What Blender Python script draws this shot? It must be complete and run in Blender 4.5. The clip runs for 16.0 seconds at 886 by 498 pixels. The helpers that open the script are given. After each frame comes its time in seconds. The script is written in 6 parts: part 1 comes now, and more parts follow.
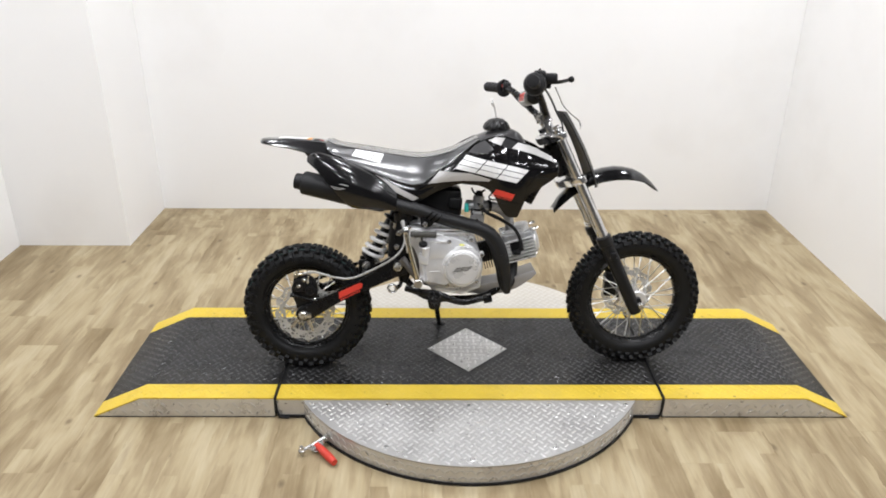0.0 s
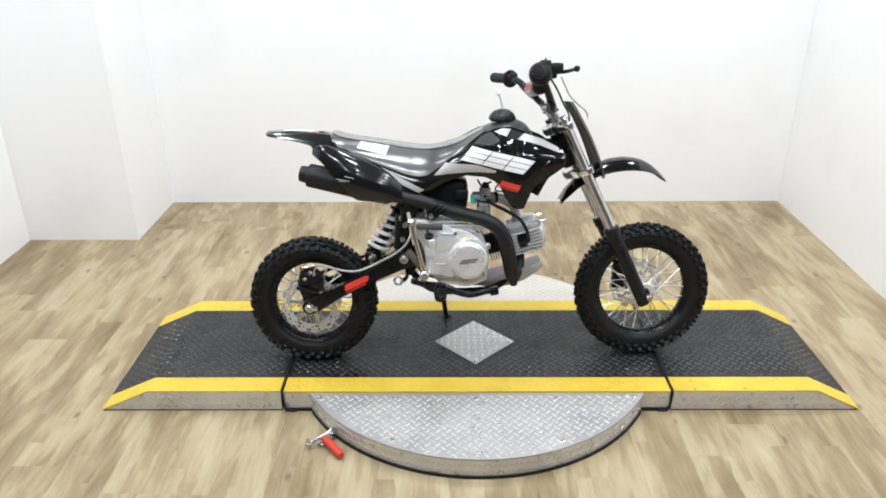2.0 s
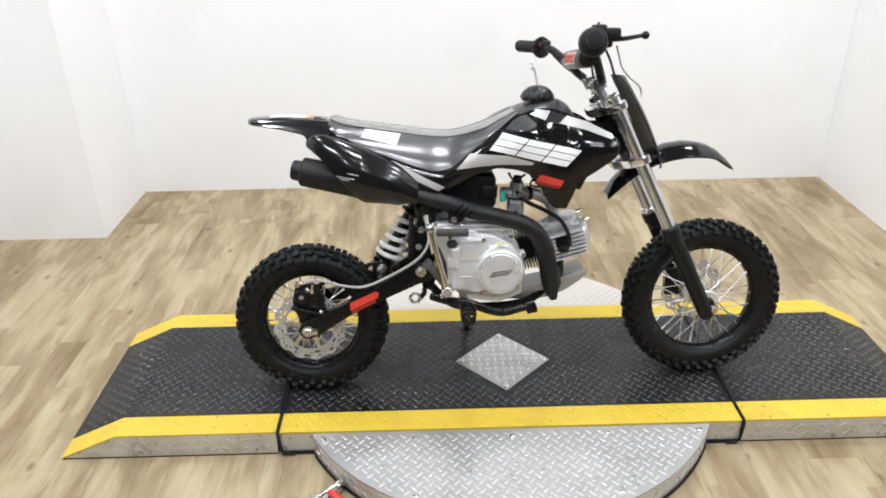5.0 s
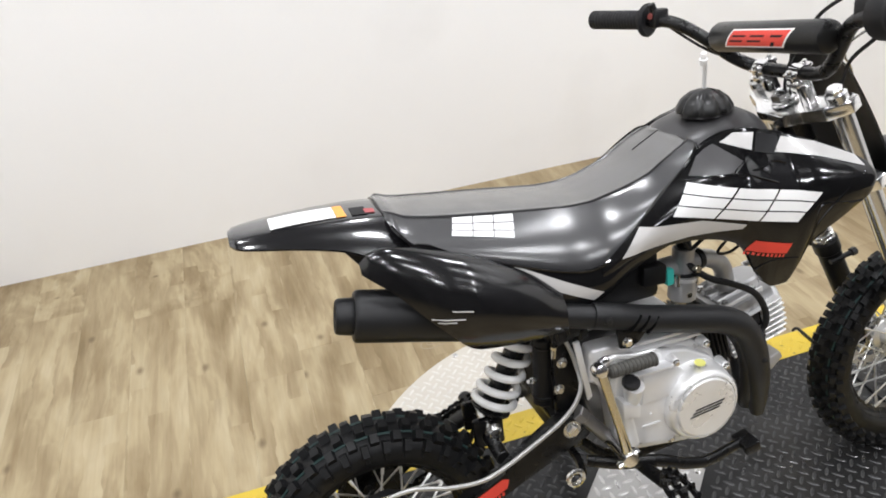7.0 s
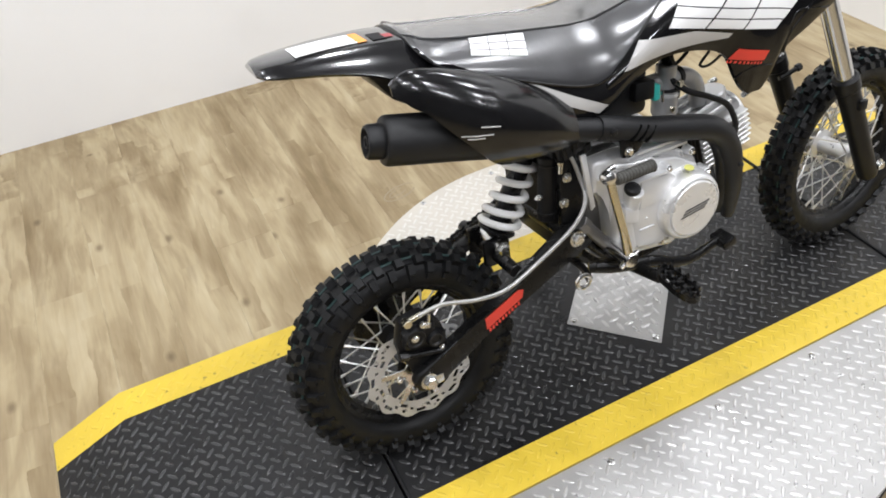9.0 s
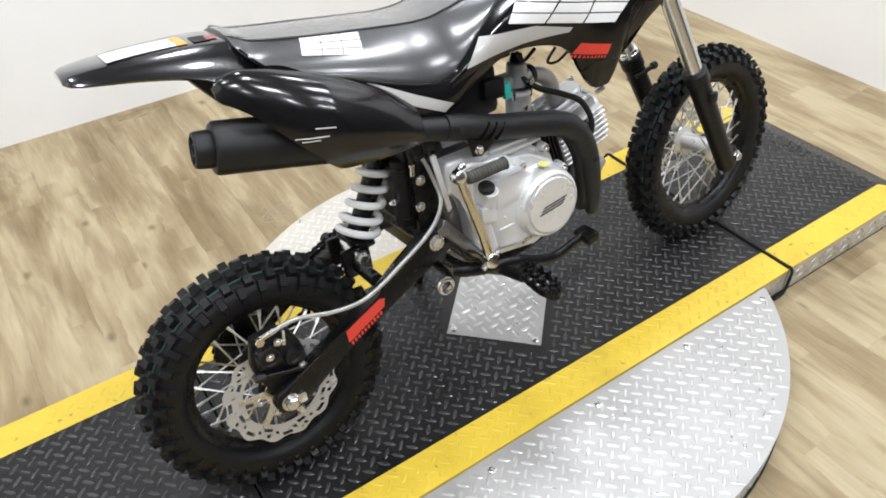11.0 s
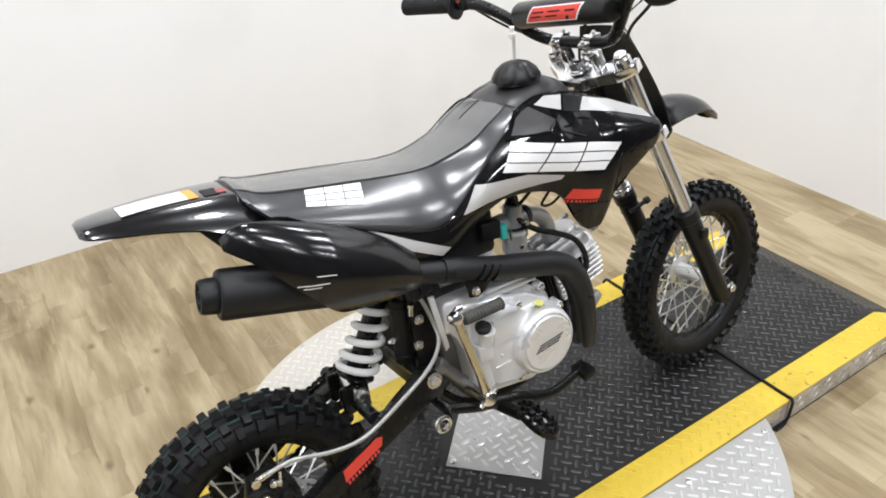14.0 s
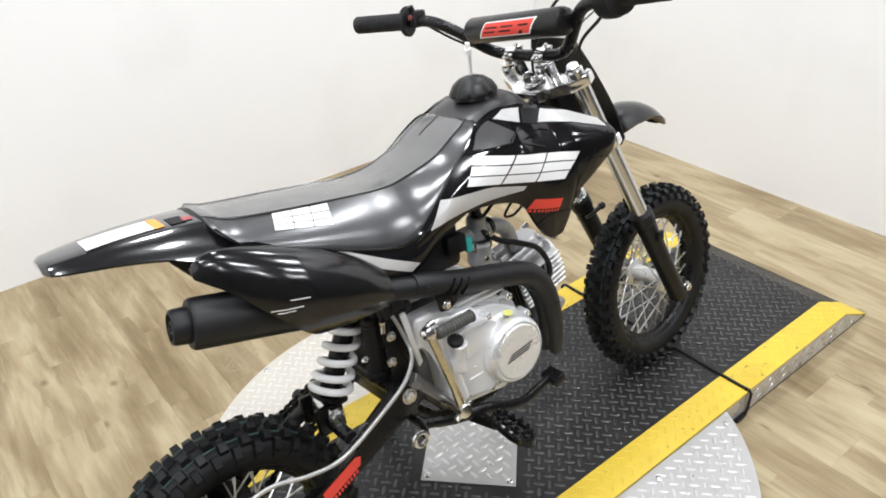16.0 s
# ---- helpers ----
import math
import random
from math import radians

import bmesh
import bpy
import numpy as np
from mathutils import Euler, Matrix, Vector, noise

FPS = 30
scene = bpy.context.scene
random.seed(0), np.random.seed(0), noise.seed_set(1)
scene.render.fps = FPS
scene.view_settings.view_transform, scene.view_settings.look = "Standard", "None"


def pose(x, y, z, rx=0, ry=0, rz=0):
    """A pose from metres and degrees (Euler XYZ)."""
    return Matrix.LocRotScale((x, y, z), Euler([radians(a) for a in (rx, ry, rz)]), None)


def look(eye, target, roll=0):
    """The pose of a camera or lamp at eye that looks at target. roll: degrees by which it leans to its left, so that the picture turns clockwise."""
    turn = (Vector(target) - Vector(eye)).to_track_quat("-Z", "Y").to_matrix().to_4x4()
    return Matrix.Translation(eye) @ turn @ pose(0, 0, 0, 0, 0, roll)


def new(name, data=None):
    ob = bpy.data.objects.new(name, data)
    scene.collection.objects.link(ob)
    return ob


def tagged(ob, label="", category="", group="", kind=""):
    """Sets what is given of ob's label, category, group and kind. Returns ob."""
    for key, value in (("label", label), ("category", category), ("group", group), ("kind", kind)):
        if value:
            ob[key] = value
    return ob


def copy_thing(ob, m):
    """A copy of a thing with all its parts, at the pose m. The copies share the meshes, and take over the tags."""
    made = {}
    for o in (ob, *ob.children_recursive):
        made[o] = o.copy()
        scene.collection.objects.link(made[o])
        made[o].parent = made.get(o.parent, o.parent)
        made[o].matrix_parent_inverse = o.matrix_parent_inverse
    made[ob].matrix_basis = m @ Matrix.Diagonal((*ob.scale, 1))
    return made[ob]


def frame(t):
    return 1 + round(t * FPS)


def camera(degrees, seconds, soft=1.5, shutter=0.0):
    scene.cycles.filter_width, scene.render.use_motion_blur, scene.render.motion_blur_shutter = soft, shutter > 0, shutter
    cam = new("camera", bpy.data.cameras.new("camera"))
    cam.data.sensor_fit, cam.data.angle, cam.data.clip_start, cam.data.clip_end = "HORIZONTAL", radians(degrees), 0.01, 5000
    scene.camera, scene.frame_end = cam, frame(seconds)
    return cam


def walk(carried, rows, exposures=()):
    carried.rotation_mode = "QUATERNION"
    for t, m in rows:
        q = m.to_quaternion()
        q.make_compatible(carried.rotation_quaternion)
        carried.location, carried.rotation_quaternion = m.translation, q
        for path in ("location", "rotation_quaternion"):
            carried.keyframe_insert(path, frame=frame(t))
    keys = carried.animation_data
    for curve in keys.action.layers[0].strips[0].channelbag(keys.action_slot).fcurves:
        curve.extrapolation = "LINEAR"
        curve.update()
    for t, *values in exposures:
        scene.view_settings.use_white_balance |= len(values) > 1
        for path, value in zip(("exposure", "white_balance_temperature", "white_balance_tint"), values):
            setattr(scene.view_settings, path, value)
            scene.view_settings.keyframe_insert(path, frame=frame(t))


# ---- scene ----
cam = camera(61.5, 16.0, soft=1.8)
PATH = [
    (0, (-0.107, -2.249, 1.484), (-0.089, -0.428, 0.658), 0.4),
    (0.5, (-0.097, -2.239, 1.478), (-0.077, -0.419, 0.649), -0.4),
    (1, (-0.087, -2.232, 1.476), (-0.053, -0.414, 0.642), -0.3),
    (1.5, (-0.09, -2.236, 1.477), (-0.097, -0.419, 0.64), -0.4),
    (2, (-0.09, -2.239, 1.475), (-0.103, -0.425, 0.633), -0.3),
    (2.5, (-0.081, -2.235, 1.474), (-0.091, -0.424, 0.627), -0.5),
    (3, (-0.075, -2.225, 1.475), (-0.069, -0.41, 0.633), -1.0),
    (3.5, (-0.087, -2.207, 1.463), (-0.07, -0.408, 0.589), -1.3),
    (3.7, (-0.104, -2.204, 1.464), (-0.096, -0.401, 0.6), -0.7),
    (5.8, (-0.351, -1.474, 1.375), (-0.285, 0.272, 0.402), -2.2),
    (6, (-0.414, -1.399, 1.385), (-0.263, 0.336, 0.401), -3.0),
    (6.5, (-0.525, -1.126, 1.32), (-0.308, 0.576, 0.292), -4.9),
    (7, (-0.612, -0.869, 1.325), (-0.17, 0.763, 0.258), -5.0),
    (7.5, (-0.689, -0.874, 1.341), (-0.141, 0.732, 0.282), -5.4),
    (8, (-0.763, -0.889, 1.367), (-0.137, 0.615, 0.207), -7.8),
    (8.5, (-0.82, -0.872, 1.323), (-0.181, 0.514, 0.03), -4.5),
    (8.7, (-0.826, -0.876, 1.309), (-0.211, 0.484, -0.023), -4.0),
    (10.8, (-0.731, -0.915, 1.246), (0.037, 0.372, -0.079), -2.8),
    (11, (-0.725, -0.924, 1.24), (0.093, 0.365, -0.052), -2.4),
    (11.5, (-0.705, -0.925, 1.258), (0.151, 0.426, 0.058), -1.9),
    (12, (-0.705, -0.92, 1.286), (0.173, 0.494, 0.177), -2.7),
    (12.5, (-0.71, -0.921, 1.293), (0.162, 0.51, 0.2), -2.3),
    (13, (-0.71, -0.925, 1.294), (0.164, 0.502, 0.199), -2.2),
    (13.5, (-0.704, -0.925, 1.297), (0.179, 0.496, 0.202), -2.5),
    (14, (-0.707, -0.926, 1.305), (0.194, 0.505, 0.238), -2.3),
    (14.5, (-0.711, -0.93, 1.308), (0.197, 0.501, 0.247), -1.7),
    (15, (-0.711, -0.94, 1.308), (0.212, 0.492, 0.26), -2.0),
    (15.5, (-0.713, -0.936, 1.314), (0.247, 0.481, 0.278), -2.7),
    (16, (-0.737, -0.909, 1.318), (0.289, 0.45, 0.269), -2.7),
]
EXPOSURES = [(0.0, -0.07, 6600, 12), (0.5, -0.08, 6580, 12), (1.5, 0.01, 6450, 10), (2.0, 0.07, 6350, 10), (3.5, 0.09, 6300, 10), (6.0, -0.01, 6580, 12), (7.0, -0.06, 6600, 12), (8.5, -0.04, 6540, 12), (11.0, 0.10, 6450, 10), (12.0, 0.09, 6440, 10), (12.5, 0.07, 6480, 11), (13.5, 0.01, 6480, 11), (14.5, -0.03, 6500, 11), (15.5, 0.01, 6480, 10.5), (16.0, 0.05, 6500, 10.5)]
walk(cam, [(t, look(eye, target, roll)) for t, eye, target, roll in PATH], EXPOSURES)

# ---------- light ----------
DECK = 0.075                      # height of the platform's top
world = bpy.data.worlds.new("world")
world.use_nodes = True
world.node_tree.nodes["Background"].inputs[0].default_value = (0.9, 0.95, 1.0, 1)
world.node_tree.nodes["Background"].inputs[1].default_value = 0.2
scene.world = world
LAMPS = [(x, y) for y in (0.72, -0.42, -1.56, -2.70) for x in (-1.30, -0.02, 1.28)]
LAMP_WATTS, LAMP_COLOR, CEILING = 13.0, (0.925, 0.955, 1.0), 2.75


# ---------- materials ----------
def mat(name, color, rough=0.5, metal=0.0, var=0.12, scale=18.0, bump=0.0, fine=220.0, spec=0.5, coat=0.0, coat_rough=0.08, rvar=0.12):
    m = bpy.data.materials.new(name)
    m.use_nodes = True
    nt = m.node_tree
    b = nt.nodes["Principled BSDF"]
    tc = nt.nodes.new("ShaderNodeTexCoord")
    n1 = nt.nodes.new("ShaderNodeTexNoise")
    n1.inputs["Scale"].default_value, n1.inputs["Detail"].default_value = scale, 6
    n2 = nt.nodes.new("ShaderNodeTexNoise")
    n2.inputs["Scale"].default_value, n2.inputs["Detail"].default_value = fine, 3
    nt.links.new(tc.outputs["Object"], n1.inputs["Vector"])
    nt.links.new(tc.outputs["Object"], n2.inputs["Vector"])
    mix = nt.nodes.new("ShaderNodeMix")
    mix.data_type = "RGBA"
    mix.inputs["A"].default_value = (*[c * (1 - var) for c in color], 1)
    mix.inputs["B"].default_value = (*[min(1, c * (1 + var)) for c in color], 1)
    nt.links.new(n1.outputs["Fac"], mix.inputs["Factor"])
    nt.links.new(mix.outputs["Result"], b.inputs["Base Color"])
    mr = nt.nodes.new("ShaderNodeMapRange")
    mr.inputs["From Min"].default_value, mr.inputs["From Max"].default_value = 0.3, 0.7
    mr.inputs["To Min"].default_value, mr.inputs["To Max"].default_value = max(0.02, rough - rvar * rough), min(1, rough + rvar * rough)
    nt.links.new(n1.outputs["Fac"], mr.inputs["Value"])
    nt.links.new(mr.outputs["Result"], b.inputs["Roughness"])
    b.inputs["Metallic"].default_value = metal
    b.inputs["Specular IOR Level"].default_value = spec
    b.inputs["Coat Weight"].default_value, b.inputs["Coat Roughness"].default_value = coat, coat_rough
    if bump:
        bp = nt.nodes.new("ShaderNodeBump")
        bp.inputs["Strength"].default_value, bp.inputs["Distance"].default_value = bump, 0.002
        nt.links.new(n2.outputs["Fac"], bp.inputs["Height"])
        nt.links.new(bp.outputs["Normal"], b.inputs["Normal"])
    return m


def plank_material():
    m = bpy.data.materials.new("oak_vinyl")
    m.use_nodes = True
    nt = m.node_tree
    N, K = nt.nodes, nt.links
    b = N["Principled BSDF"]
    tc, info = N.new("ShaderNodeTexCoord"), N.new("ShaderNodeObjectInfo")
    shift = N.new("ShaderNodeVectorMath")
    shift.operation = "MULTIPLY_ADD"
    shift.inputs[1].default_value = (37.0, 53.0, 0.0)
    rnd = N.new("ShaderNodeCombineXYZ")
    K.new(info.outputs["Random"], rnd.inputs[0])
    K.new(info.outputs["Random"], rnd.inputs[1])
    K.new(rnd.outputs[0], shift.inputs[0])
    K.new(tc.outputs["Object"], shift.inputs[2])

    place = N.new("ShaderNodeNewGeometry")
    split = N.new("ShaderNodeSeparateXYZ")
    K.new(tc.outputs["Object"], split.inputs[0])
    strip = N.new("ShaderNodeMath")
    strip.operation = "SNAP"
    strip.inputs[1].default_value = 0.0507
    ragged = N.new("ShaderNodeTexNoise")
    ragged.inputs["Scale"].default_value, ragged.inputs["Detail"].default_value = 9.0, 3
    K.new(shift.outputs[0], ragged.inputs["Vector"])
    sway = N.new("ShaderNodeMath")
    sway.operation = "MULTIPLY_ADD"
    sway.inputs[1].default_value = 0.045
    K.new(ragged.outputs["Fac"], sway.inputs[0])
    K.new(split.outputs["X"], sway.inputs[2])
    K.new(sway.outputs[0], strip.inputs[0])
    block = N.new("ShaderNodeMath")
    block.operation = "SNAP"
    block.inputs[1].default_value = 0.47
    lag = N.new("ShaderNodeMath")
    lag.operation = "MULTIPLY_ADD"
    lag.inputs[1].default_value = 2.3
    K.new(strip.outputs[0], lag.inputs[0])
    K.new(split.outputs["Y"], lag.inputs[2])
    K.new(lag.outputs[0], block.inputs[0])
    cell = N.new("ShaderNodeCombineXYZ")
    for k, src in enumerate((strip.outputs[0], block.outputs[0], info.outputs["Random"])):
        K.new(src, cell.inputs[k])
    white = N.new("ShaderNodeTexWhiteNoise")
    K.new(cell.outputs[0], white.inputs["Vector"])
    jump = N.new("ShaderNodeVectorMath")
    jump.operation = "MULTIPLY_ADD"
    jump.inputs[1].default_value = (0.10, 0.16, 0.0)
    K.new(white.outputs["Color"], jump.inputs[0])
    K.new(shift.outputs[0], jump.inputs[2])

    def layer(sx, sy, scale, detail, dist=0.0, own=True):
        mp = N.new("ShaderNodeMapping")
        mp.inputs["Scale"].default_value = (sx, sy, 1)
        K.new(jump.outputs[0] if own else place.outputs["Position"], mp.inputs["Vector"])
        n = N.new("ShaderNodeTexNoise")
        n.inputs["Scale"].default_value, n.inputs["Detail"].default_value, n.inputs["Distortion"].default_value = scale, detail, dist
        K.new(mp.outputs[0], n.inputs["Vector"])
        return n.outputs["Fac"]

    broad, streak, fine = layer(1, 0.22, 7.5, 4, 1.1), layer(1, 0.12, 22, 5, 2.2, False), layer(1, 0.05, 130, 3)
    veins = layer(1, 0.13, 11, 5, 2.6)
    cloud = layer(1, 0.30, 5.5, 7, 1.3, False)
    ramp = N.new("ShaderNodeValToRGB")
    e = ramp.color_ramp.elements
    e[0].position, e[0].color = 0.36, (0.218, 0.160, 0.086, 1)
    e[1].position, e[1].color = 0.61, (0.475, 0.397, 0.258, 1)
    for at, tone in ((0.44, (0.292, 0.224, 0.130, 1)), (0.495, (0.352, 0.278, 0.168, 1)), (0.53, (0.415, 0.336, 0.205, 1))):
        ramp.color_ramp.elements.new(at).color = tone

    def madd(a, k, plus):
        n = N.new("ShaderNodeMath")
        n.operation = "MULTIPLY_ADD"
        n.inputs[1].default_value = k
        K.new(a, n.inputs[0])
        if isinstance(plus, float):
            n.inputs[2].default_value = plus
        else:
            K.new(plus, n.inputs[2])
        return n.outputs[0]

    def ranged(a, lo, hi, out_lo, out_hi):
        n = N.new("ShaderNodeMapRange")
        n.inputs["From Min"].default_value, n.inputs["From Max"].default_value = lo, hi
        n.inputs["To Min"].default_value, n.inputs["To Max"].default_value = out_lo, out_hi
        K.new(a, n.inputs["Value"])
        return n.outputs[0]

    def times(a, f):
        n = N.new("ShaderNodeMix")
        n.data_type, n.blend_type = "RGBA", "MULTIPLY"
        n.inputs["Factor"].default_value = 1.0
        K.new(a, n.inputs["A"])
        K.new(f, n.inputs["B"])
        return n.outputs["Result"]

    tone = madd(broad, 0.44, madd(cloud, 0.34, madd(streak, 0.14, madd(white.outputs["Value"], 0.016, madd(info.outputs["Random"], 0.045, 0.006)))))
    K.new(tone, ramp.inputs[0])
    stained = N.new("ShaderNodeMix")
    stained.data_type = "RGBA"
    stained.inputs["B"].default_value = (0.200, 0.146, 0.086, 1)
    K.new(ranged(veins, 0.56, 0.74, 0.0, 0.42), stained.inputs["Factor"])
    K.new(ramp.outputs[0], stained.inputs["A"])
    flat = N.new("ShaderNodeMapping")
    flat.inputs["Scale"].default_value = (1, 0.6, 1)
    K.new(shift.outputs[0], flat.inputs["Vector"])
    knots = N.new("ShaderNodeTexVoronoi")
    knots.voronoi_dimensions = "2D"
    knots.inputs["Scale"].default_value = 3.3
    K.new(flat.outputs[0], knots.inputs["Vector"])
    knotted = N.new("ShaderNodeMix")
    knotted.data_type = "RGBA"
    knotted.inputs["B"].default_value = (0.110, 0.076, 0.044, 1)
    K.new(ranged(knots.outputs["Distance"], 0.010, 0.045, 0.62, 0.0), knotted.inputs["Factor"])
    K.new(stained.outputs["Result"], knotted.inputs["A"])
    K.new(times(knotted.outputs["Result"], ranged(fine, 0.35, 0.6, 0.93, 1.0)), b.inputs["Base Color"])
    b.inputs["Roughness"].default_value = 0.40
    b.inputs["Specular IOR Level"].default_value = 0.12
    bp = N.new("ShaderNodeBump")
    bp.inputs["Strength"].default_value, bp.inputs["Distance"].default_value = 0.25, 0.0006
    K.new(fine, bp.inputs["Height"])
    K.new(bp.outputs[0], b.inputs["Normal"])
    return m


OAK = plank_material()
WALL = mat("white_wall_paint", (0.90, 0.90, 0.895), 0.55, var=0.02, scale=1.6, bump=0.08, fine=160)
# unseen ceiling and front walls: set dark so gloss black parts reflect little
CEIL = mat("unseen_ceiling_dark", (0.15, 0.15, 0.152), 0.7, var=0.05, scale=2)
WALL_UNSEEN = mat("unseen_wall_dark", (0.075, 0.075, 0.078), 0.6, var=0.05, scale=2)
JOINT = mat("plank_joint", (0.31, 0.25, 0.165), 0.8)
LAMP_WHITE = mat("lamp_frame_white", (0.8, 0.8, 0.8), 0.4)
GLOW = bpy.data.materials.new("lamp_diffuser")
GLOW.use_nodes = True
GLOW.node_tree.nodes["Principled BSDF"].inputs["Emission Color"].default_value = (*LAMP_COLOR, 1)
GLOW.node_tree.nodes["Principled BSDF"].inputs["Emission Strength"].default_value = 12.0
BLACK_DECK = mat("black_painted_tread_plate", (0.0115, 0.0115, 0.0118), 0.37, var=0.45, scale=7, bump=0.25, fine=420, rvar=0.35, spec=0.30)
YELLOW = mat("yellow_safety_paint", (0.70, 0.50, 0.045), 0.42, var=0.10, scale=14, bump=0.15, fine=300)
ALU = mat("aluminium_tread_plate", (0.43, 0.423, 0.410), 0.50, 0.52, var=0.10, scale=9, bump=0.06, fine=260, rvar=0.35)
# raised marks: smoother than the plate, with their glint put into a brighter colour
ALU_TREAD = mat("bright_glint_tread_marks", (0.60, 0.595, 0.58), 0.36, 0.6, var=0.08, scale=30, rvar=0.4)
ALU_EDGE = mat("worn_aluminium_edge", (0.68, 0.665, 0.64), 0.36, 0.5, var=0.18, scale=26, bump=0.05, rvar=0.4)
RUBBER = mat("black_rubber", (0.011, 0.011, 0.012), 0.6, var=0.3, scale=40, bump=0.3, fine=500, spec=0.3)
TYRE = mat("tyre_rubber", (0.0075, 0.0077, 0.0082), 0.48, var=0.35, scale=30, bump=0.30, fine=380, spec=0.27, rvar=0.3)
GLOSS = mat("gloss_black_plastic", (0.006, 0.006, 0.0065), 0.11, var=0.2, scale=12, rvar=0.3, spec=0.4)
SHELL = mat("dark_carbon_film_plastic", (0.0065, 0.0065, 0.007), 0.165, var=0.4, scale=60, bump=0.03, fine=30, spec=0.55)
SATIN = mat("satin_black_plastic", (0.0085, 0.0085, 0.009), 0.40, var=0.2, scale=25, bump=0.08, fine=600, spec=0.27)
TANK = mat("dark_grey_plastic_tank", (0.040, 0.039, 0.040), 0.32, var=0.15, scale=20, bump=0.06, fine=500, spec=0.4)
FRAME = mat("black_powder_coated_steel", (0.006, 0.006, 0.0062), 0.28, var=0.25, scale=40, bump=0.08, fine=500, spec=0.28)
HEAT = mat("matt_black_heat_paint", (0.0115, 0.0117, 0.0125), 0.46, var=0.2, scale=30, bump=0.12, fine=700, spec=0.32)
VINYL = mat("black_seat_vinyl", (0.014, 0.014, 0.0155), 0.44, var=0.45, scale=14, bump=1.0, fine=19, spec=0.5, coat=1.0, coat_rough=0.21)
VINYL_TOP = mat("grained_seat_vinyl", (0.013, 0.0125, 0.012), 0.34, var=0.2, scale=30, bump=0.08, fine=1100, coat=1.0, coat_rough=0.15)
CHROME = mat("polished_metal", (0.84, 0.84, 0.84), 0.19, 1.0, var=0.05, scale=30)
SPOKE = mat("plated_spoke_steel", (0.74, 0.74, 0.73), 0.36, 1.0, var=0.1, scale=60)
STEEL = mat("zinc_plated_steel", (0.66, 0.66, 0.65), 0.26, 1.0, var=0.12, scale=60)
BRASSY = mat("yellow_zinc_steel", (0.66, 0.62, 0.51), 0.24, 1.0, var=0.12, scale=50)
CAST = mat("silver_painted_casting", (0.76, 0.76, 0.76), 0.35, 0.46, var=0.09, scale=22, bump=0.14, fine=420, rvar=0.3)
BRIGHT = mat("machined_aluminium", (0.79, 0.79, 0.785), 0.33, 0.5, var=0.07, scale=30, bump=0.05, rvar=0.3)
CARB = mat("grey_die_casting", (0.44, 0.44, 0.44), 0.36, 0.6, var=0.2, scale=60, bump=0.15, fine=300)
# dull casting behind the crankcase half; the recess's shade is in its colour
DULL = mat("dull_shaded_casting", (0.17, 0.165, 0.16), 0.34, 0.7, var=0.35, scale=40, bump=0.2, fine=200)
HOSE = mat("braided_steel_hose", (0.50, 0.50, 0.49), 0.42, 0.8, var=0.2, scale=400, bump=0.3, fine=900)
FORK = mat("anodised_fork_tube", (0.60, 0.60, 0.60), 0.22, 0.95, var=0.06, scale=40)
GREY = mat("grey_plate", (0.36, 0.35, 0.34), 0.5, 0.4, var=0.15, scale=30)
WHITE = mat("white_sticker", (0.82, 0.82, 0.81), 0.35, var=0.03, scale=30)
SILVER = mat("silver_grey_sticker", (0.50, 0.49, 0.475), 0.33, var=0.05, scale=30, coat=0.3)
DULL_RED = mat("faded_red_sticker", (0.36, 0.06, 0.065), 0.4, var=0.1)
PRINT = mat("pale_grey_print", (0.66, 0.65, 0.64), 0.4, var=0.05)
RED = mat("red_sticker", (0.72, 0.055, 0.035), 0.38, var=0.08, scale=60)
ORANGE = mat("orange_sticker", (0.85, 0.33, 0.05), 0.4, var=0.05)
TEAL = mat("teal_plastic", (0.04, 0.50, 0.43), 0.4, var=0.05)
YELLOW_DOT = mat("yellow_green_sticker", (0.72, 0.71, 0.20), 0.4, var=0.05)
SPRING = mat("white_powder_coat", (0.90, 0.90, 0.89), 0.3, var=0.04, scale=40)
PAD = mat("smooth_pad_vinyl", (0.010, 0.010, 0.010), 0.30, var=0.2, scale=30, bump=0.1, fine=700, spec=0.4)
TREAD = mat("worn_black_tread_marks", (0.062, 0.062, 0.063), 0.30, 0.36, var=0.6, scale=12, rvar=0.45)
GREY_RUBBER = mat("dark_grey_rubber", (0.075, 0.073, 0.066), 0.55, var=0.25, scale=60, spec=0.3)
DARK_RED = mat("dark_red_plastic", (0.16, 0.02, 0.015), 0.4, var=0.1)
GRIP_RED = mat("red_handle_rubber", (0.62, 0.045, 0.025), 0.45, var=0.15, scale=60, bump=0.1)
TYRE_LINE = mat("dark_teal_tyre_line", (0.018, 0.048, 0.045), 0.5, var=0.6, scale=25)
DARK = mat("dark_print", (0.012, 0.012, 0.013), 0.6, var=0.1, spec=0.2)
SLOT = mat("dark_opening", (0.003, 0.003, 0.003), 0.9, var=0.1, spec=0.05)
# back half of the turntable: paler and warmer than the front half
DISC_PLATE = mat("pale_turntable_plate", (0.60, 0.565, 0.50), 0.44, 0.25, var=0.12, scale=7, bump=0.06, fine=260, rvar=0.3)
DISC_TREAD = mat("pale_tread_marks", (0.68, 0.66, 0.61), 0.40, 0.3, var=0.10, scale=30, rvar=0.3)


FILM = mat("black_plastic_under_clear_film", (0.007, 0.007, 0.008), 0.22, var=0.2, scale=12, bump=0.10, fine=34, spec=0.3, coat=1.0, coat_rough=0.10)
